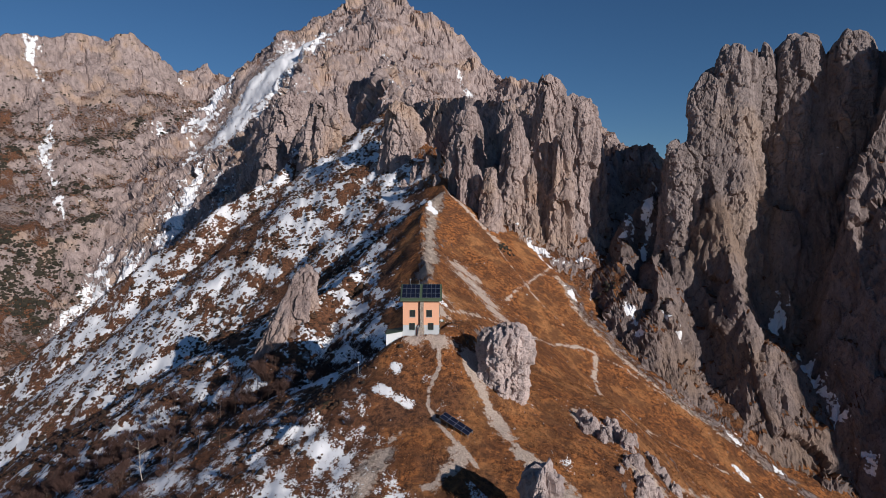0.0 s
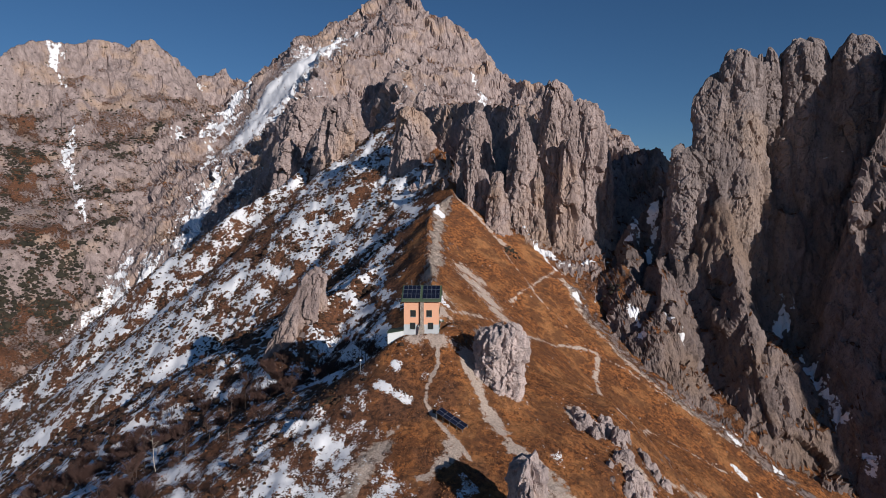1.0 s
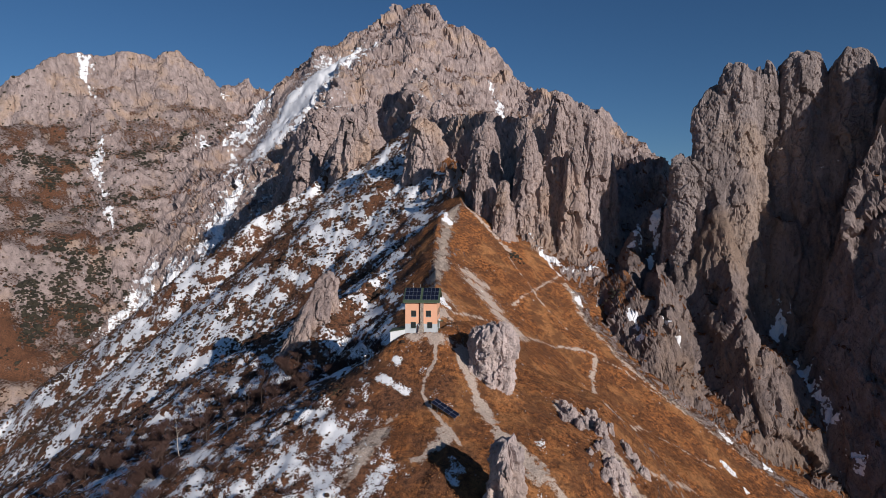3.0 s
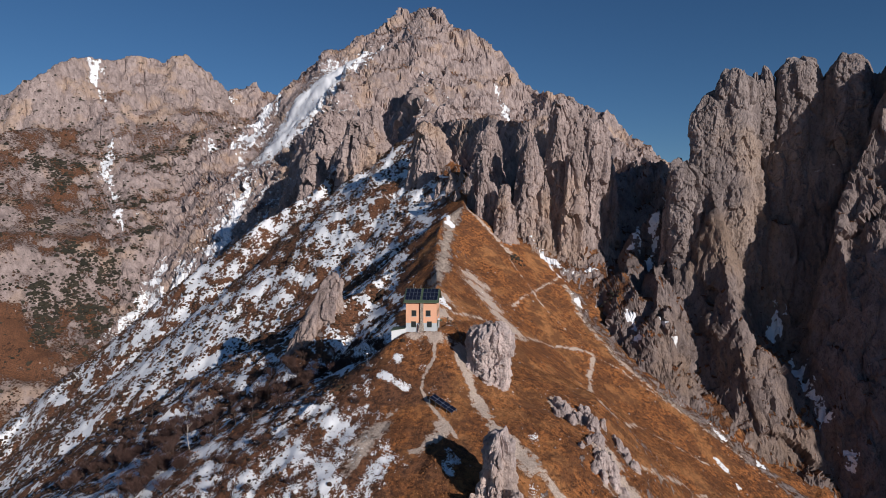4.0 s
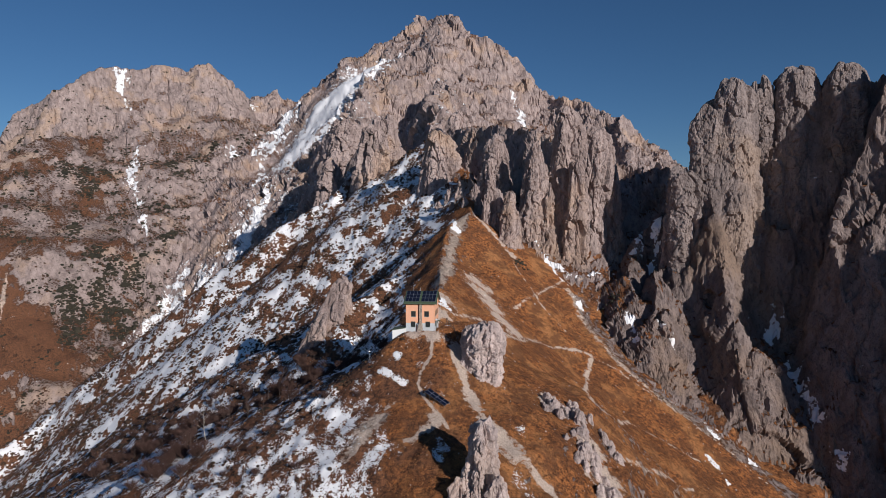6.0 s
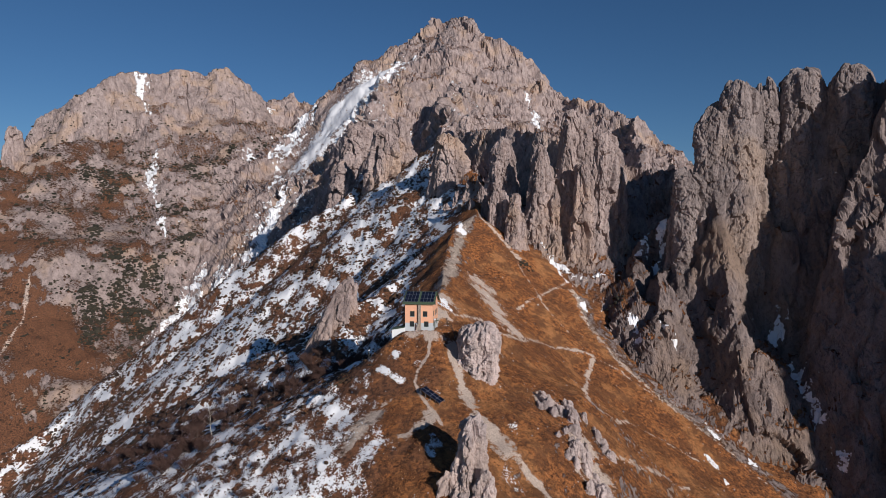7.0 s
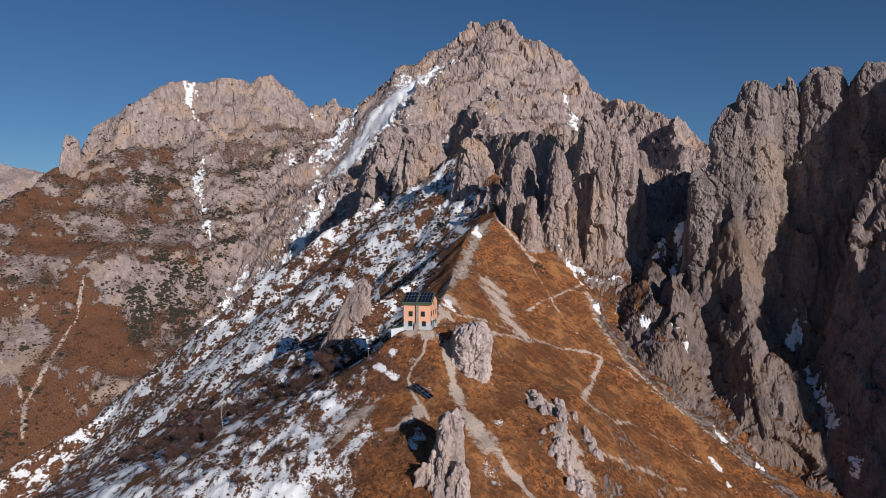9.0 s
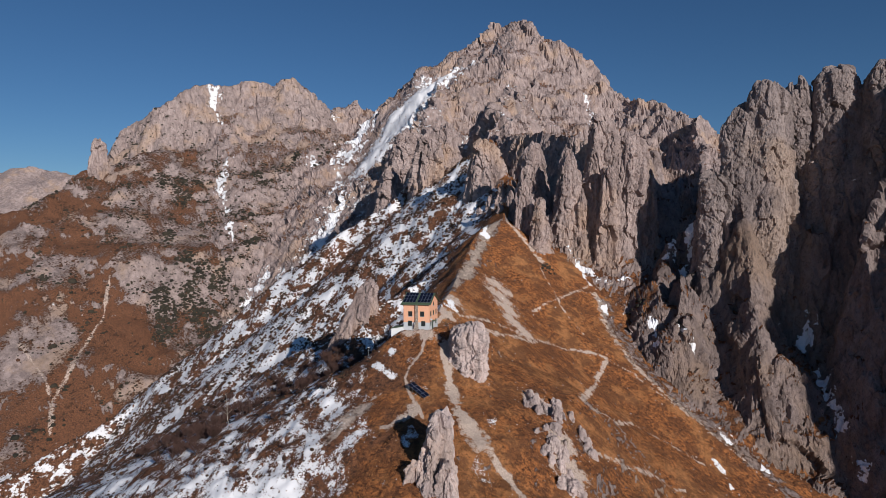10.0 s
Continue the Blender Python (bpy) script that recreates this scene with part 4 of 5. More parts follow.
def window(parent, u, v, w, h, side):
    """side 0: in the front, 1: in the right-hand wall."""
    turn = pose(BX1, 0, 0, 0, 0, 90) if side else pose(0, 0, 0)
    fr = bmesh.new()
    for lo, hi in (((u - w / 2 - .09, -.05, v - .09), (u - w / 2, .1, v + h + .09)), ((u + w / 2, -.05, v - .09), (u + w / 2 + .09, .1, v + h + .09)),
                   ((u - w / 2, -.05, v + h), (u + w / 2, .1, v + h + .09)), ((u - w / 2, -.05, v - .09), (u + w / 2, .1, v)),
                   ((u - .025, -.03, v), (u + .025, .08, v + h))):
        box(fr, lo, hi, turn)
    win = part("window", fr, SHUTTER, parent, "dark green framed window")
    slab("pane", (u - w / 2, -.02, v), (u + w / 2, .05, v + h), DARK, win, turn=turn, bevel=0)
    slab("sill", (u - w / 2 - .15, -.14, v - .17), (u + w / 2 + .15, .02, v - .09), WHITE, win, turn=turn, bevel=.01)


def build_hut():
    hut = tagged(new("mountain_hut"), "peach and white mountain hut with solar panels on its roof", "hut")
    split = 2.2
    # lower and upper walls; the upper one ends in gables
    bm = bmesh.new()
    box(bm, (BX0, BY0, BZ - 1.5), (BX1, BY1, split))
    part("lower_wall", bm, WHITE, hut, "whitewashed lower storey")
    bm = bmesh.new()
    mid = (BY0 + BY1) / 2
    prof = [(BY0, split), (BY1, split), (BY1, EAVE), (mid, RIDGE - 0.15), (BY0, EAVE)]
    a = [bm.verts.new((BX0, y, z)) for y, z in prof]
    b = [bm.verts.new((BX1, y, z)) for y, z in prof]
    bm.faces.new(a[::-1]), bm.faces.new(b)
    for i in range(5):
        bm.faces.new((a[i], a[(i + 1) % 5], b[(i + 1) % 5], b[i]))
    bmesh.ops.recalc_face_normals(bm, faces=bm.faces[:])
    part("upper_wall", bm, PEACH, hut, "peach rendered upper storey")
    # roof slabs with overhang
    rise = (RIDGE - EAVE) / (mid - BY0)
    for sgn, name in ((-1, "roof_slope"), (1, "roof_slope")):
        bm = bmesh.new()
        y0, z0 = mid, RIDGE
        y1 = mid + sgn * (mid - BY0 + 0.55)
        z1 = RIDGE - rise * (mid - BY0 + 0.55)
        vs = []
        for x in (BX0 - 0.5, BX1 + 0.5):
            vs.append([bm.verts.new((x, y, z)) for y, z in ((y0, z0), (y1, z1), (y1, z1 + .18), (y0, z0 + .18))])
        bm.faces.new(vs[0]), bm.faces.new(vs[1])
        for i in range(4):
            bm.faces.new((vs[0][i], vs[0][(i + 1) % 4], vs[1][(i + 1) % 4], vs[1][i]))
        bmesh.ops.recalc_face_normals(bm, faces=bm.faces[:])
        part(name, bm, GREEN, hut)
    bm = bmesh.new()
    yg, zg = BY0 - 0.6, EAVE - rise * 0.55 + .05
    box(bm, (BX0 - .55, yg - .1, zg - .1), (BX1 + .55, yg + .05, zg + .06))
    bmesh.ops.bevel(bm, geom=bm.edges[:], offset=.03, segments=1, affect="EDGES")
    part("gutter", bm, GREEN, hut)
    for x in (BX0 - .52, BX1 + .44):
        bm = bmesh.new()
        for s in (-1, 1):
            y1 = mid + s * (mid - BY0 + .57)
            rod(bm, (x + .04, mid, RIDGE + .06), (x + .04, y1, RIDGE + .06 - rise * (mid - BY0 + .57)), .12, sides=4)
        part("barge_board", bm, SHUTTER, hut)
    # solar panels on the front slope, in two fields
    ang = math.atan(rise)
    for f, x0 in ((0, -0.25), (1, 4.0)):
        for i in range(4):
            for j in range(3):
                t = pose(x0 + i * 0.93, mid - .15, RIDGE + .2 - rise * .15, math.degrees(ang))
                p = slab("solar_panel", (0.02, -(j + 1) * 1.68 + .02, .02), (.91, -j * 1.68 - .02, .07), ALU, hut, turn=t, bevel=.008, label="dark solar panel in a metal frame")
                slab("cells", (.05, -(j + 1) * 1.68 + .05, .068), (.88, -j * 1.68 - .05, .078), CELL, p, turn=t, bevel=0)
    # stone flue up the front, with a pipe beside it
    bm = bmesh.new()
    box(bm, (2.9, -.75, -1.2), (4.45, 0, 1.9))
    vs = [v for v in bm.verts if v.co.z > 1.5]
    box(bm, (3.55, -.4, 1.9), (4.3, 0, EAVE - .1))
    for v in vs:
        v.co.y = -.5
        v.co.x = 3.3 if v.co.x < 3.5 else v.co.x
    bmesh.ops.subdivide_edges(bm, edges=bm.edges[:], cuts=6, use_grid_fill=True)
    for v in bm.verts:
        v.co += noise.noise_vector(v.co * 2.5) * .05
    part("stone_flue", bm, STONE, hut, "rubble stone flue on the front wall")
    bm = bmesh.new()
    rod(bm, (3.35, -.12, EAVE - .3), (3.35, -.12, 2.6), .07)
    rod(bm, (3.35, -.12, 2.6), (2.85, -.2, 1.7), .07)
    rod(bm, (2.85, -.2, 1.7), (2.8, -.2, 0), .07)
    part("drain_pipe", bm, PIPE, hut)
    bm = bmesh.new()
    rod(bm, (3.2, mid, RIDGE), (3.2, mid, RIDGE + 1.0), .05)
    part("vent_pipe", bm, ALU, hut)
    bm = bmesh.new()
    rod(bm, (1.4, mid - .2, RIDGE), (1.4, mid - .2, RIDGE + 1.4), .04)
    rod(bm, (1.15, mid - .2, RIDGE + 1.2), (1.65, mid - .2, RIDGE + 1.2), .03)
    part("roof_mast", bm, ALU, hut)
    for u, v in ((2.0, 3.95), (5.45, 3.95), (1.9, 1.25), (5.75, 1.25)):
        window(hut, u, v, 1.0, 1.25, 0)
    for u, v in ((1.6, 3.95), (4.6, 3.95), (7.6, 3.95), (1.7, 1.25), (7.4, 1.2), (4.75, 6.6)):
        window(hut, u, v, .8 if v < 6 else .6, 1.2 if v < 6 else .9, 1)
    slab("door", (BX1 - .02, 3.1, 0), (BX1 + .08, 4.1, 2.1), SHUTTER, hut, "dark green side door")
    slab("door_canopy", (BX1, 2.7, 2.35), (BX1 + 1.1, 4.5, 2.5), GREEN, hut, "small green door canopy")
    # stone plinth stones along the foot
    for i in range(14):
        w = .35 + .25 * random.random()
        slab("foot_stone", (BX0 - .1 + i * .55, -.3 - .2 * random.random(), -.8), (BX0 - .1 + i * .55 + w, .05, -.55 + .5 * random.random()), STONE, hut, bevel=.12)
    dish = bmesh.new()
    bmesh.ops.create_uvsphere(dish, u_segments=16, v_segments=8, radius=.32, matrix=pose(BX1 + .5, .3, 3.1, 60, 0, 30) @ Matrix.Diagonal((1, 1, .3, 1)))
    rod(dish, (BX1, .4, 3.0), (BX1 + .5, .35, 3.1), .04)
    part("satellite_dish", dish, WHITE, hut, "white satellite dish", True)
    hut.matrix_world = pose(-8.3, 131.3, 6.5)
    return hut


build_hut()


def build_annex():
    an = tagged(new("lean_to_shed"), "low white lean-to shed with a green roof beside the hut", "shed")
    bm = bmesh.new()
    prof = [(0, -1.2), (3.4, -1.2), (3.4, 2.5), (0, 1.9)]
    a = [bm.verts.new((x, 0, z)) for x, z in prof]
    b = [bm.verts.new((x, 4.5, z)) for x, z in prof]
    bm.faces.new(a), bm.faces.new(b[::-1])
    for i in range(4):
        bm.faces.new((a[i], b[i], b[(i + 1) % 4], a[(i + 1) % 4]))
    bmesh.ops.recalc_face_normals(bm, faces=bm.faces[:])
    part("wall", bm, LIME, an)
    bm = bmesh.new()
    box(bm, (-.2, -.2, 1.97), (3.4, 4.8, 2.07))
    for v in bm.verts:
        v.co.z += max(v.co.x, 0) * .176
    for i in range(9):
        x = -.1 + i * .42
        box(bm, (x, -.2, 2.07 + max(x, 0) * .176), (x + .05, 4.8, 2.13 + max(x, 0) * .176))
    part("roof", bm, GREEN, an, "green sheet metal roof")
    an.matrix_world = pose(-11.75, 130.6, 4.9)


build_annex()


def build_array():
    """Two rows of panels on a metal frame, following the slope."""
    arr = tagged(new("solar_array"), "dark ground-mounted solar array on a metal frame in the grass", "solar array")
    a = Vector((0.4, 111.0, -3.2))
    along = Vector((5.0, -2.6, -2.5)).normalized()
    nrm = Vector((0.42, -0.42, 0.8))
    nrm = (nrm - along * nrm.dot(along)).normalized()
    down = along.cross(nrm).normalized()
    if down.z > 0:
        down = -down
    m = Matrix((along, down, nrm)).transposed().to_4x4()
    m.translation = a
    for i in range(4):
        for j in range(2):
            p = slab("solar_panel", (i * 1.5 + .015, j * 1.02 + .015, 0), (i * 1.5 + 1.485, j * 1.02 + 1.005, .05), ALU, arr, turn=m, bevel=.006)
            slab("cells", (i * 1.5 + .05, j * 1.02 + .05, .045), (i * 1.5 + 1.45, j * 1.02 + .97, .058), CELL, p, turn=m, bevel=0)
    for i in range(5):
        for v in (.2, 1.85):
            bm = bmesh.new()
            q = m @ Vector((min(i * 1.5 + .05, 5.95), v, -.03))
            rod(bm, q, (q.x, q.y, ground_z(q.x, q.y) - .2), .04)
            part("leg", bm, ALU, arr)
    for v in (.2, 1.85):
        slab("rail", (0, v - .04, -.06), (6.0, v + .04, 0), ALU, arr, turn=m, bevel=.005)


build_array()


# ---------------------------------------------------------------- bare trees in the shady gully
BARK = plain("grey_brown_bark", (0.075, 0.052, 0.044), 0.9, vary=0.3, size=2.0)
TWIG = plain("reddish_twigs", (0.085, 0.044, 0.034), 0.9, vary=0.3, size=2.0)
PALE = plain("pale_birch_bark", (0.4, 0.36, 0.31), 0.85, vary=0.3, size=2.0)


def bare_tree(rng, height, bark):
    """A leafless tree: tapered trunk, limbs, and a crown of fine twigs."""
    trunk, crown = bmesh.new(), bmesh.new()
    pts = [Vector((0, 0, -0.6))]
    n = 6
    for i in range(n):
        pts.append(pts[-1] + Vector((rng.uniform(-.18, .18), rng.uniform(-.18, .18), 1)) * (height + .6) / n)
    r0 = height * 0.012
    for i in range(n):
        rod(trunk, pts[i], pts[i + 1], r0 * (1 - i / n) + .015, r0 * (1 - (i + 1) / n) + .012, 5)

    def grow(a, d, length, r, depth):
        b = a + d * length
        rod(trunk if depth == 0 else crown, a, b, r, r * .55, 4 if depth == 0 else 3)
        if depth == 2:
            return
        for _ in range(5):
            e = (d + Vector((rng.uniform(-.8, .8), rng.uniform(-.8, .8), rng.uniform(-.15, .8)))).normalized()
            grow(a.lerp(b, rng.uniform(.35, 1)), e, length * rng.uniform(.5, .75), r * .5, depth + 1)

    for k in range(9):
        f = rng.uniform(.28, .95)
        i = min(int(f * n), n - 1)
        a = pts[i].lerp(pts[i + 1], f * n - i)
        ang = k * 2.4
        d = Vector((math.cos(ang), math.sin(ang), rng.uniform(.5, 1.1))).normalized()
        grow(a, d, height * .24 * (1.15 - f * .6), r0 * .45, 0)
    tree = tagged(new("bare_tree"), "leafless mountain tree with fine reddish twigs", "tree", "bare trees in the gully")
    part("trunk", trunk, bark, tree)
    part("crown", crown, TWIG, tree)
    return tree


def gully_y(x):
    """Where the shady gully is deepest at this x."""
    ys = np.linspace(np.interp(x, [-130, -62, -44, -23], [122, 112, 117, 126]), 190, 93)
    return float(ys[np.argmin(land(np.full(93, float(x)), ys)[0])])


RNG = random.Random(5)
TREES = [bare_tree(RNG, 6.0, BARK), bare_tree(RNG, 7.5, BARK), bare_tree(RNG, 5.0, BARK), bare_tree(RNG, 9.0, PALE)]
tagged(TREES[3], "tall leafless birch with a pale trunk")
for k, tr in enumerate(TREES):
    x, y = ((-50, 128), (-66, 132), (-44, 124), (-60.5, 126))[k]
    tr.matrix_world = pose(x, y, ground_z(x, y))
for k in range(150):
    f = RNG.random()
    x = -22 - 95 * f + RNG.gauss(0, 6)
    y = gully_y(x) + RNG.gauss(2, 5 + 7 * f)
    s = RNG.uniform(.45, 1.0)
    copy_thing(TREES[RNG.randrange(3)], pose(x, y, ground_z(x, y), 0, 0, RNG.uniform(0, 360)) @ Matrix.Diagonal((s, s, s, 1)))
for k in range(26):
    x, y = RNG.uniform(-60, -22), RNG.uniform(80, 108)
    s = RNG.uniform(.25, .5)
    copy_thing(TREES[RNG.randrange(3)], pose(x, y, ground_z(x, y), 0, 0, RNG.uniform(0, 360)) @ Matrix.Diagonal((s, s, s, 1)))



def bare_shrub(rng, size):
    """A leafless bush: several stems from one foot, each breaking up into fine twigs."""
    stems, twigs = bmesh.new(), bmesh.new()
    for k in range(12):
        ang = k * 2.4 + rng.uniform(-.4, .4)
        tilt = rng.uniform(.2, 1.0)
        d = Vector((math.cos(ang) * tilt, math.sin(ang) * tilt, 1)).normalized()
        end = d * size * rng.uniform(.55, .8)
        rod(stems, (0, 0, -.3), end, size * .012, size * .007, 3)
        for j in range(52):
            a = end * rng.uniform(.3, 1.0)
            e = (d + Vector((rng.uniform(-.9, .9), rng.uniform(-.9, .9), rng.uniform(-.2, .9)))).normalized()
            rod(twigs, a, a + e * size * rng.uniform(.2, .45), size * .0045, size * .0025, 3)
    sh = tagged(new("bare_shrub"), "leafless reddish-brown shrub in the shady gully", "shrub", "shrubs in the gully")
    part("stem", stems, BARK, sh)
    part("crown", twigs, TWIG, sh)
    return sh


SHRUBS = [bare_shrub(RNG, 4.6), bare_shrub(RNG, 3.4), bare_shrub(RNG, 5.6)]
for k, sh in enumerate(SHRUBS):
    x, y = ((-40, 132), (-72, 140), (-90, 148))[k]
    sh.matrix_world = pose(x, y, ground_z(x, y))
for k in range(276):
    f = RNG.random() ** .8
    x = -20 - 100 * f + RNG.gauss(0, 6)
    y = gully_y(x) + RNG.gauss(3, 6 + 9 * f)
    if k > 220:     # a few more up the snowy slope and on the near spur
        x, y = RNG.uniform(-150, -20), RNG.uniform(170, 250)
    if k > 252:
        x, y = RNG.uniform(-50, -16), RNG.uniform(84, 118)
    s = RNG.uniform(.4, .9) * (.55 if k > 220 else 1)
    copy_thing(SHRUBS[RNG.randrange(3)], pose(x, y, ground_z(x, y), 0, 0, RNG.uniform(0, 360)) @ Matrix.Diagonal((s, s, s * .9, 1)))

# ---------------------------------------------------------------- round the hut
def build_fence():
    fence = tagged(new("wooden_fence"), "weathered wooden rail fence on the hut terrace", "fence")
    a, b = Vector((2.4, 137.5, 0)), Vector((5.2, 131.5, 0))
    tops = []
    for i in range(7):
        p = a.lerp(b, i / 6)
        z = ground_z(p.x, p.y)
        bm = bmesh.new()
        rod(bm, (p.x, p.y, z - .4), (p.x, p.y, z + 1.15), .06)
        part("post", bm, TIMBER, fence)
        tops.append(Vector((p.x, p.y, z)))
    for h in (.5, 1.0):
        for p, q in zip(tops, tops[1:]):
            bm = bmesh.new()
            rod(bm, p + Vector((0, 0, h)), q + Vector((0, 0, h + .05)), .045)
            part("rail", bm, TIMBER, fence)
    for p, q in zip(tops, tops[1:]):
        bm = bmesh.new()
        rod(bm, p + Vector((0, 0, .1)), q + Vector((0, 0, 1.0)), .035)
        part("brace", bm, TIMBER, fence)


build_fence()


def build_signpost(x, y, h):
    z = ground_z(x, y)
    sp = tagged(new("trail_signpost"), "dark weathered timber trail signpost on the terrace", "signpost", "signposts by the hut")
    bm = bmesh.new()
    rod(bm, (0, 0, -.4), (0, 0, h), .09, .08, 8)
    part("post", bm, TIMBER, sp)
    for k, (v, w) in enumerate(((h - .25, .5), (h - .55, .42))):
        bm = bmesh.new()
        vs = [bm.verts.new((u, yy, v + dz)) for yy in (-.1, -.06) for u, dz in ((-.2, 0), (w - .2, 0), (w - .08, .1), (w - .2, .2), (-.2, .2))]
        bm.faces.new(vs[:5]), bm.faces.new(vs[5:][::-1])
        for i in range(5):
            bm.faces.new((vs[i], vs[i + 5], vs[(i + 1) % 5 + 5], vs[(i + 1) % 5]))
        bmesh.ops.recalc_face_normals(bm, faces=bm.faces[:])
        part("arrow_board", bm, TIMBER, sp)
    sp.matrix_world = pose(x, y, z, 0, 0, 20)


build_signpost(0.9, 147, 2.1)
build_signpost(2.2, 139, 1.7)


def build_lamp(x, y, h):
    lamp = tagged(new("lamp_post"), "thin grey lamp post with a white hood on the spur", "lamp post")
    bm = bmesh.new()
    rod(bm, (0, 0, -.4), (0, 0, h), .05, .04, 8)
    part("pole", bm, ALU, lamp)
    bm = bmesh.new()
    bmesh.ops.create_cone(bm, cap_ends=True, segments=12, radius1=.34, radius2=.1, depth=.22, matrix=pose(0, 0, h + .08))
    part("hood", bm, LIME, lamp, "white enamel hood")
    bm = bmesh.new()
    rod(bm, (0, 0, h - .22), (0, 0, h - .03), .1, .12, 10)
    part("lantern", bm, DARK, lamp)
    lamp.matrix_world = pose(x, y, ground_z(x, y))


build_lamp(-16.9, 126.1, 2.3)

# ---------------------------------------------------------------- low bushes on the slopes
def sow(weight, count, rs):
    """Random places on the land, thick where the weight is high."""
    P = LAND
    a, b = P[1:, :-1] - P[:-1, :-1], P[:-1, 1:] - P[:-1, :-1]
    w = (np.linalg.norm(np.cross(a, b), axis=-1) * weight[:-1, :-1]).ravel()
    k = np.searchsorted(np.cumsum(w) / w.sum(), rs.rand(count))
    k = np.clip(k, 0, len(w) - 1)
    i, j = np.unravel_index(k, weight[:-1, :-1].shape)
    u, v = rs.rand(count, 1), rs.rand(count, 1)
    return P[i, j] + a[i, j] * u + b[i, j] * v


def build_bushes(name, spots, size, mat, rs, label, category):
    """Low domed bushes: two uneven rings and a crown each."""
    n, sides = len(spots), 6
    ang = np.arange(sides) / sides * 2 * math.pi + rs.uniform(0, 6.28, (n, 1))
    V = np.zeros((n, sides * 2 + 1, 3))
    for ring, (r, h) in enumerate(((1.0, -0.15), (0.75, 0.55))):
        k = slice(ring * sides, ring * sides + sides)
        rr = r * rs.uniform(.55, 1.3, (n, sides))
        V[:, k, 0], V[:, k, 1] = np.cos(ang) * rr, np.sin(ang) * rr
        V[:, k, 2] = h * rs.uniform(.6, 1.3, (n, sides)) if ring else h
    V[:, -1, :2], V[:, -1, 2] = rs.uniform(-.3, .3, (n, 2)), rs.uniform(.6, .95, n)
    V = V * size[:, None, None] + spots[:, None, :]
    F = []
    for i in range(sides):
        j = (i + 1) % sides
        F += [(i, j, sides + j), (i, sides + j, sides + i), (sides + i, sides + j, 2 * sides)]
    F = (np.array(F)[None] + (np.arange(n) * (2 * sides + 1))[:, None, None]).reshape(-1, 3)
    me = bpy.data.meshes.new(name)
    me.vertices.add(n * (2 * sides + 1))
    me.vertices.foreach_set("co", V.astype(np.float32).ravel())
    me.loops.add(len(F) * 3)
    me.loops.foreach_set("vertex_index", F.astype(np.int32).ravel())
    me.polygons.add(len(F))
    me.polygons.foreach_set("loop_start", np.arange(0, len(F) * 3, 3, dtype=np.int32))
    me.update(calc_edges=True)
    me.materials.append(mat)
    tagged(new(name, me), label, category, kind="stuff")


def bush_material(name, dark, light):
    mat, nt, b = material(name)
    n = Nodes(nt)
    r = nt.nodes.new("ShaderNodeNewGeometry").outputs["Random Per Island"]
    c = n.mix(r, dark, light)
    # shade inside the bush, painted dark in the hollows of the bump noise
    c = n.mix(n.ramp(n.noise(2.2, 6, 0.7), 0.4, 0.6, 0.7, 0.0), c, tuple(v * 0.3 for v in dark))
    nt.links.new(c, b.inputs["Base Color"])
    b.inputs["Roughness"].default_value = 0.95
    bp = nt.nodes.new("ShaderNodeBump")
    bp.inputs["Strength"].default_value, bp.inputs["Distance"].default_value = 1.0, 0.5
    nt.links.new(n.noise(2.2, 6, 0.7), bp.inputs["Height"])
    nt.links.new(bp.outputs[0], b.inputs["Normal"])
    return mat


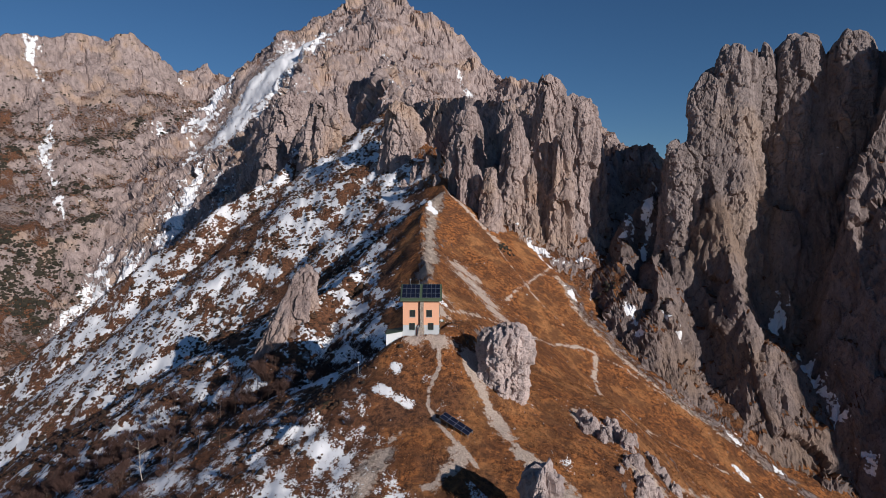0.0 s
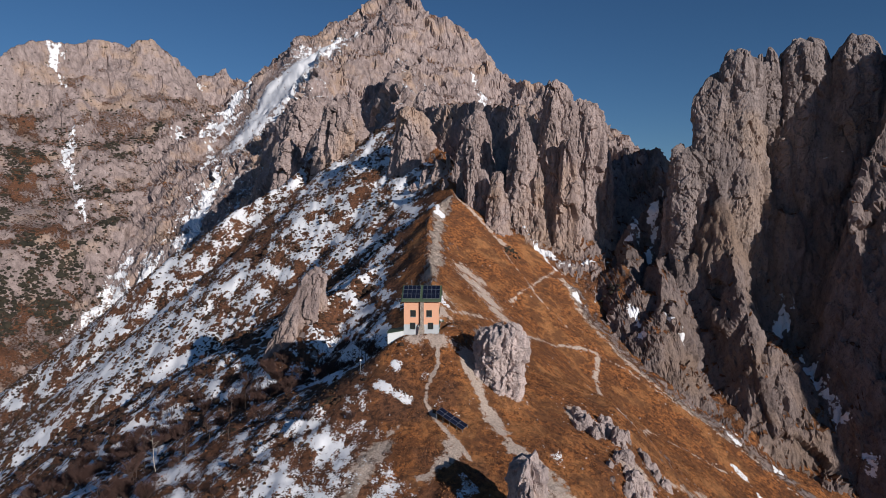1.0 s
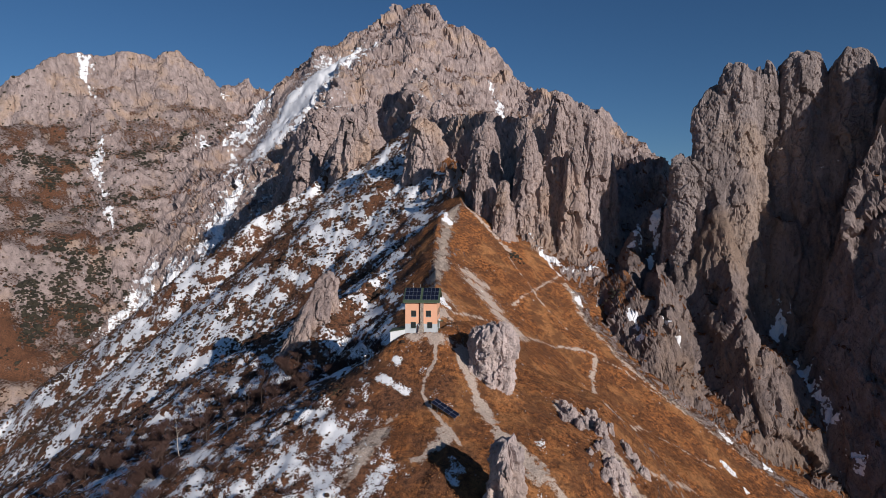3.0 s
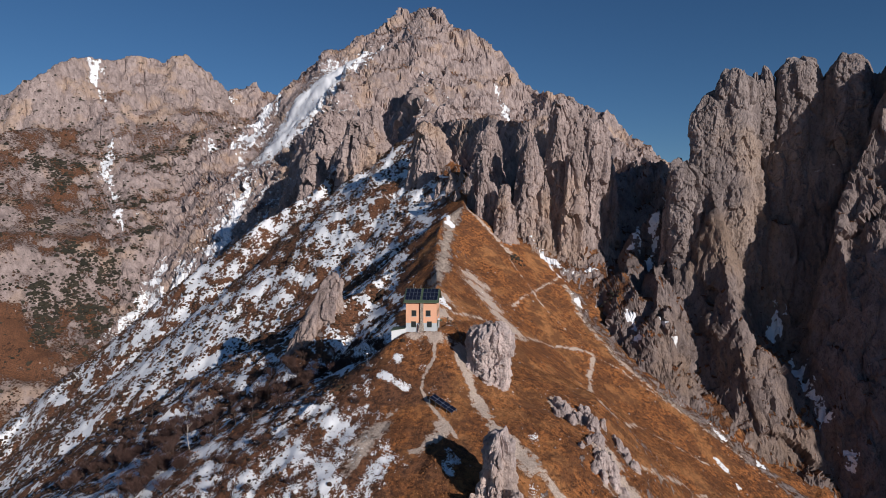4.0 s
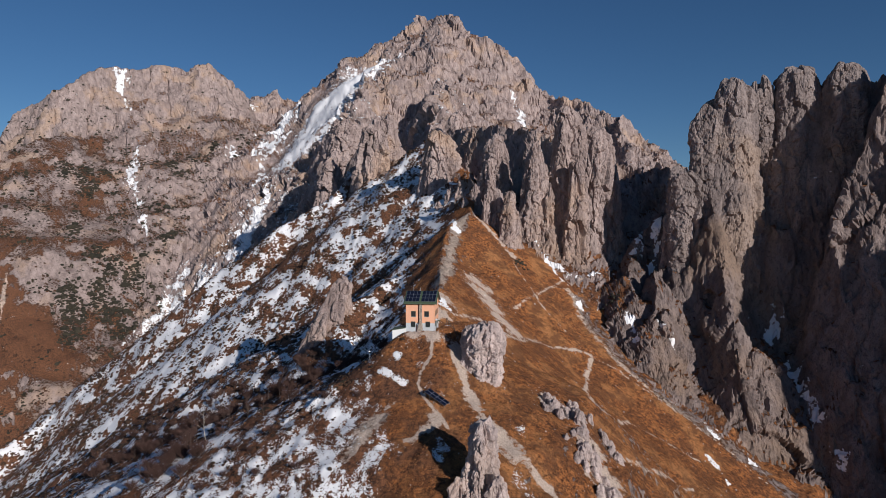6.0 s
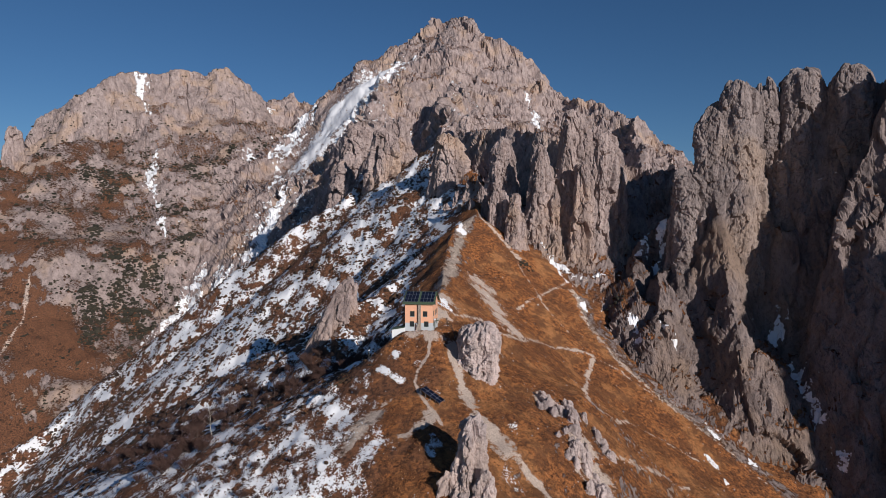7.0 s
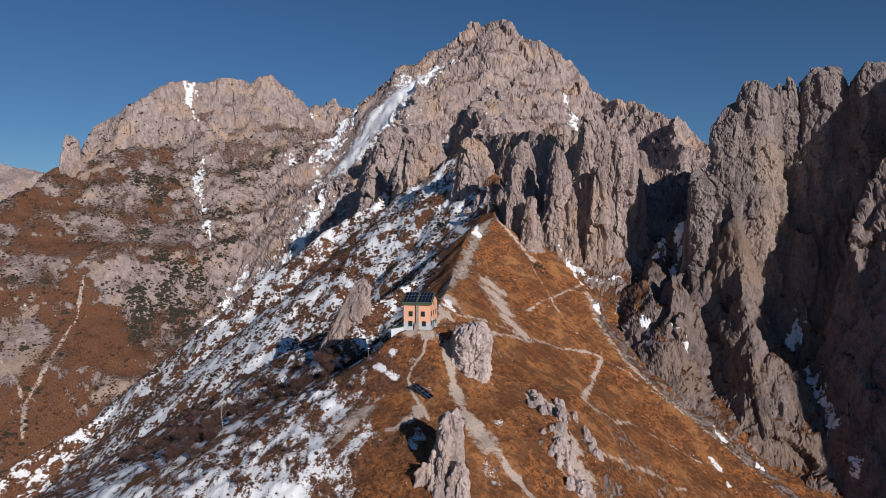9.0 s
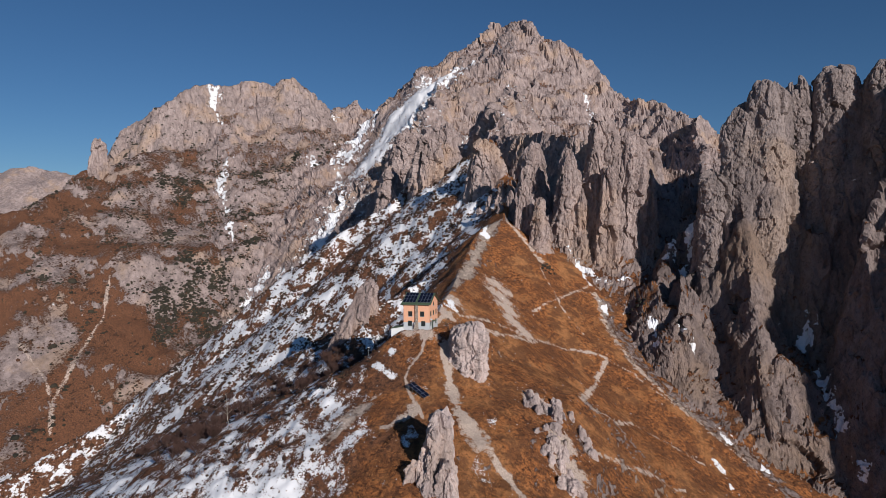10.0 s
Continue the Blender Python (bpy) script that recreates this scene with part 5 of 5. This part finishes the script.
def build_scrub():
    rs = np.random.RandomState(23)
    x, y, z = LAND[..., 0], LAND[..., 1], LAND[..., 2]
    up = np.abs(normals(LAND)[..., 2])
    front = (y > 60) & (np.abs(x - 20) < y + 60)
    # heather and dwarf juniper on the valley side of the spur
    west = step(0, -22, x + 6 + 0.03 * (y - 100)) * (LAND_REGION == GROUND) * front * (y < 450) * (x > -330)
    clump = step(-0.15, 0.3, fbm(x, y, 22, 4, 501, 0.6)) + 0.08
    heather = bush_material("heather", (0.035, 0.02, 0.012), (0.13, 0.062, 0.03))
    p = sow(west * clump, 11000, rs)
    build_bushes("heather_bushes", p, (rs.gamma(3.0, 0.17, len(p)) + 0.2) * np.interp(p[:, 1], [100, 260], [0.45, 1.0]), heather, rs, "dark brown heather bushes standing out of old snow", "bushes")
    # dwarf pine on the massif and the hill
    high = np.isin(LAND_REGION, (MASSIF, HILL)) * front * (up > 0.3)
    dense = np.zeros(x.shape)
    for cx, cy, r in MUGO:
        dense = np.maximum(dense, step(r * 1.4, r * 0.5, np.hypot(x - cx, (y - cy) * 0.8) + 0.5 * r * fbm(x, y, r, 3, 511)))
    belt = step(0.05, 0.4, fbm(x, y, 45, 4, 521, 0.6) + 0.25 * fbm(x, y, 160, 2, 522)) * step(270, 120, z) * np.where(LAND_REGION == HILL, 0.6, 1.0)
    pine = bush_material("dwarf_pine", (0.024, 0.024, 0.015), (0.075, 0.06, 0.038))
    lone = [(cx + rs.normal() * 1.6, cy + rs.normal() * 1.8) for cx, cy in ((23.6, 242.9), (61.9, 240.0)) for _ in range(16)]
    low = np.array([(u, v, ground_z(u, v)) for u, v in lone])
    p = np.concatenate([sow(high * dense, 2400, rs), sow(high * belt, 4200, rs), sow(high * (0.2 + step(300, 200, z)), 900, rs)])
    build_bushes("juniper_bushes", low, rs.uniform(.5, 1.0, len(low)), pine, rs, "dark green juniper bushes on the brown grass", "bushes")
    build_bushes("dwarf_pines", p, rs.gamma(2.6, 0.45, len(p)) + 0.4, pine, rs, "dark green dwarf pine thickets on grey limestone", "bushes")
    # reddish heath on the hill
    p = sow((LAND_REGION == HILL) * front * step(0.0, 0.4, fbm(x, y, 30, 4, 531, 0.6)), 3500, rs)
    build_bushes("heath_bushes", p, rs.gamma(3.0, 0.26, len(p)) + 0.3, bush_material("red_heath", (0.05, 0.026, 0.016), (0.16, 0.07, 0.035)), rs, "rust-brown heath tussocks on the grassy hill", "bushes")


build_scrub()

# ---------------------------------------------------------------- grass tufts and loose stones
def near_path(x, y):
    d = np.full(x.shape, 1e6)
    for half, k, line in PATHS:
        d = np.minimum(d, near_line(x, y, line) - half)
    for cx, cy, r in SCREE:
        d = np.minimum(d, np.hypot(x - cx, y - cy) - r * .7)
    return d


def build_tufts():
    rs = np.random.RandomState(7)
    n = 110000
    x, y = rs.uniform(-60, 95, n), rs.uniform(66, 235, n) ** 1.0
    keep = rs.rand(n) < np.clip(95 / y, .3, 1) ** 1.3
    x, y = x[keep], y[keep]
    z, g = land(x, y)
    h2 = land(x + .6, y)[0]
    ok = (g == GROUND) & ((x > -8) | (rs.rand(len(x)) < .08)) & (near_path(x, y) > .1) & (np.abs(h2 - z) < .6) & (fbm(x, y, 9, 3, 400) > -.25)
    ok &= ~((x > -9) & (x < 4) & (y > 129) & (y < 150)) & (rock_belt(x, y) < .3)
    x, y, z = x[ok], y[ok], z[ok]
    n = len(x)
    verts = np.zeros((n, 4, 3, 3), np.float32)
    for k in range(4):
        a = rs.uniform(0, 6.28, n)
        s = rs.uniform(.06, .16, n)
        h = rs.uniform(.12, .34, n)
        ox, oy = rs.uniform(-.2, .2, n), rs.uniform(-.2, .2, n)
        for j, (u, v) in enumerate(((-1, 0), (1, 0), (.4, 1))):
            verts[:, k, j, 0] = x + ox + np.cos(a) * s * u + v * np.sin(a) * .22
            verts[:, k, j, 1] = y + oy + np.sin(a) * s * u - v * np.cos(a) * .22 - v * .1
            verts[:, k, j, 2] = z - .08 + v * h
    m = n * 4
    me = bpy.data.meshes.new("grass_tufts")
    me.vertices.add(m * 3)
    me.vertices.foreach_set("co", verts.ravel())
    me.loops.add(m * 3)
    me.loops.foreach_set("vertex_index", np.arange(m * 3, dtype=np.int32))
    me.polygons.add(m)
    me.polygons.foreach_set("loop_start", np.arange(0, m * 3, 3, dtype=np.int32))
    me.update(calc_edges=True)
    mat, nt, b = material("dry_grass_blades")
    g = nt.nodes.new("ShaderNodeNewGeometry")
    r = nt.nodes.new("ShaderNodeValToRGB")
    e = r.color_ramp.elements
    e[0].color, e[1].color = (0.11, 0.048, 0.022, 1), (0.42, 0.185, 0.068, 1)
    mid = e.new(.6)
    mid.color = (0.29, 0.12, 0.043, 1)
    nt.links.new(g.outputs["Random Per Island"], r.inputs["Fac"])
    nt.links.new(r.outputs["Color"], b.inputs["Base Color"])
    b.inputs["Roughness"].default_value = .9
    me.materials.append(mat)
    tagged(new("grass_tufts", me), "dry rust-brown autumn grass tufts on the slope", "grass", kind="stuff")


build_tufts()


def build_stones():
    rs = np.random.RandomState(11)
    base = bmesh.new()
    bmesh.ops.create_icosphere(base, subdivisions=1, radius=1)
    V0 = np.array([v.co[:] for v in base.verts])
    F0 = np.array([[v.index for v in f.verts] for f in base.faces])
    base.free()
    spots = []
    for cx, cy, r in SCREE:
        for _ in range(int(r * 22)):
            spots.append((cx + rs.normal() * r * .6, cy + rs.normal() * r * .6, rs.uniform(.05, .19)))
    for half, k, line in PATHS:
        for a, b in zip(line, line[1:]):
            for _ in range(int(math.dist(a, b) * .9)):
                f = rs.rand()
                spots.append((a[0] + f * (b[0] - a[0]) + rs.normal() * half, a[1] + f * (b[1] - a[1]) + rs.normal() * half, rs.uniform(.05, .13)))
    for _ in range(220):
        spots.append((rs.uniform(-40, 95), rs.uniform(75, 240), rs.uniform(.08, .3)))
    spots = np.array(spots)
    z, g = land(spots[:, 0], spots[:, 1])
    k = (g == GROUND) & ~((spots[:, 0] > -9) & (spots[:, 0] < 0) & (spots[:, 1] > 130) & (spots[:, 1] < 142))
    spots, z = spots[k], z[k]
    n = len(spots)
    sc = spots[:, 2][:, None, None] * rs.uniform(.6, 1.3, (n, 1, 3))
    V = V0[None] * sc * rs.uniform(.75, 1.2, (n, len(V0), 1))
    V[..., 0] += spots[:, 0][:, None]
    V[..., 1] += spots[:, 1][:, None]
    V[..., 2] += z[:, None] + spots[:, 2][:, None] * .25
    Fq = (F0[None] + (np.arange(n) * len(V0))[:, None, None]).reshape(-1, 3)
    me = bpy.data.meshes.new("loose_stones")
    me.from_pydata(V.reshape(-1, 3).tolist(), [], Fq.tolist())
    me.materials.append(MAT_BLOCK)
    tagged(new("loose_stones", me), "loose pale limestone stones on paths and scree", "stones", kind="stuff")


build_stones()
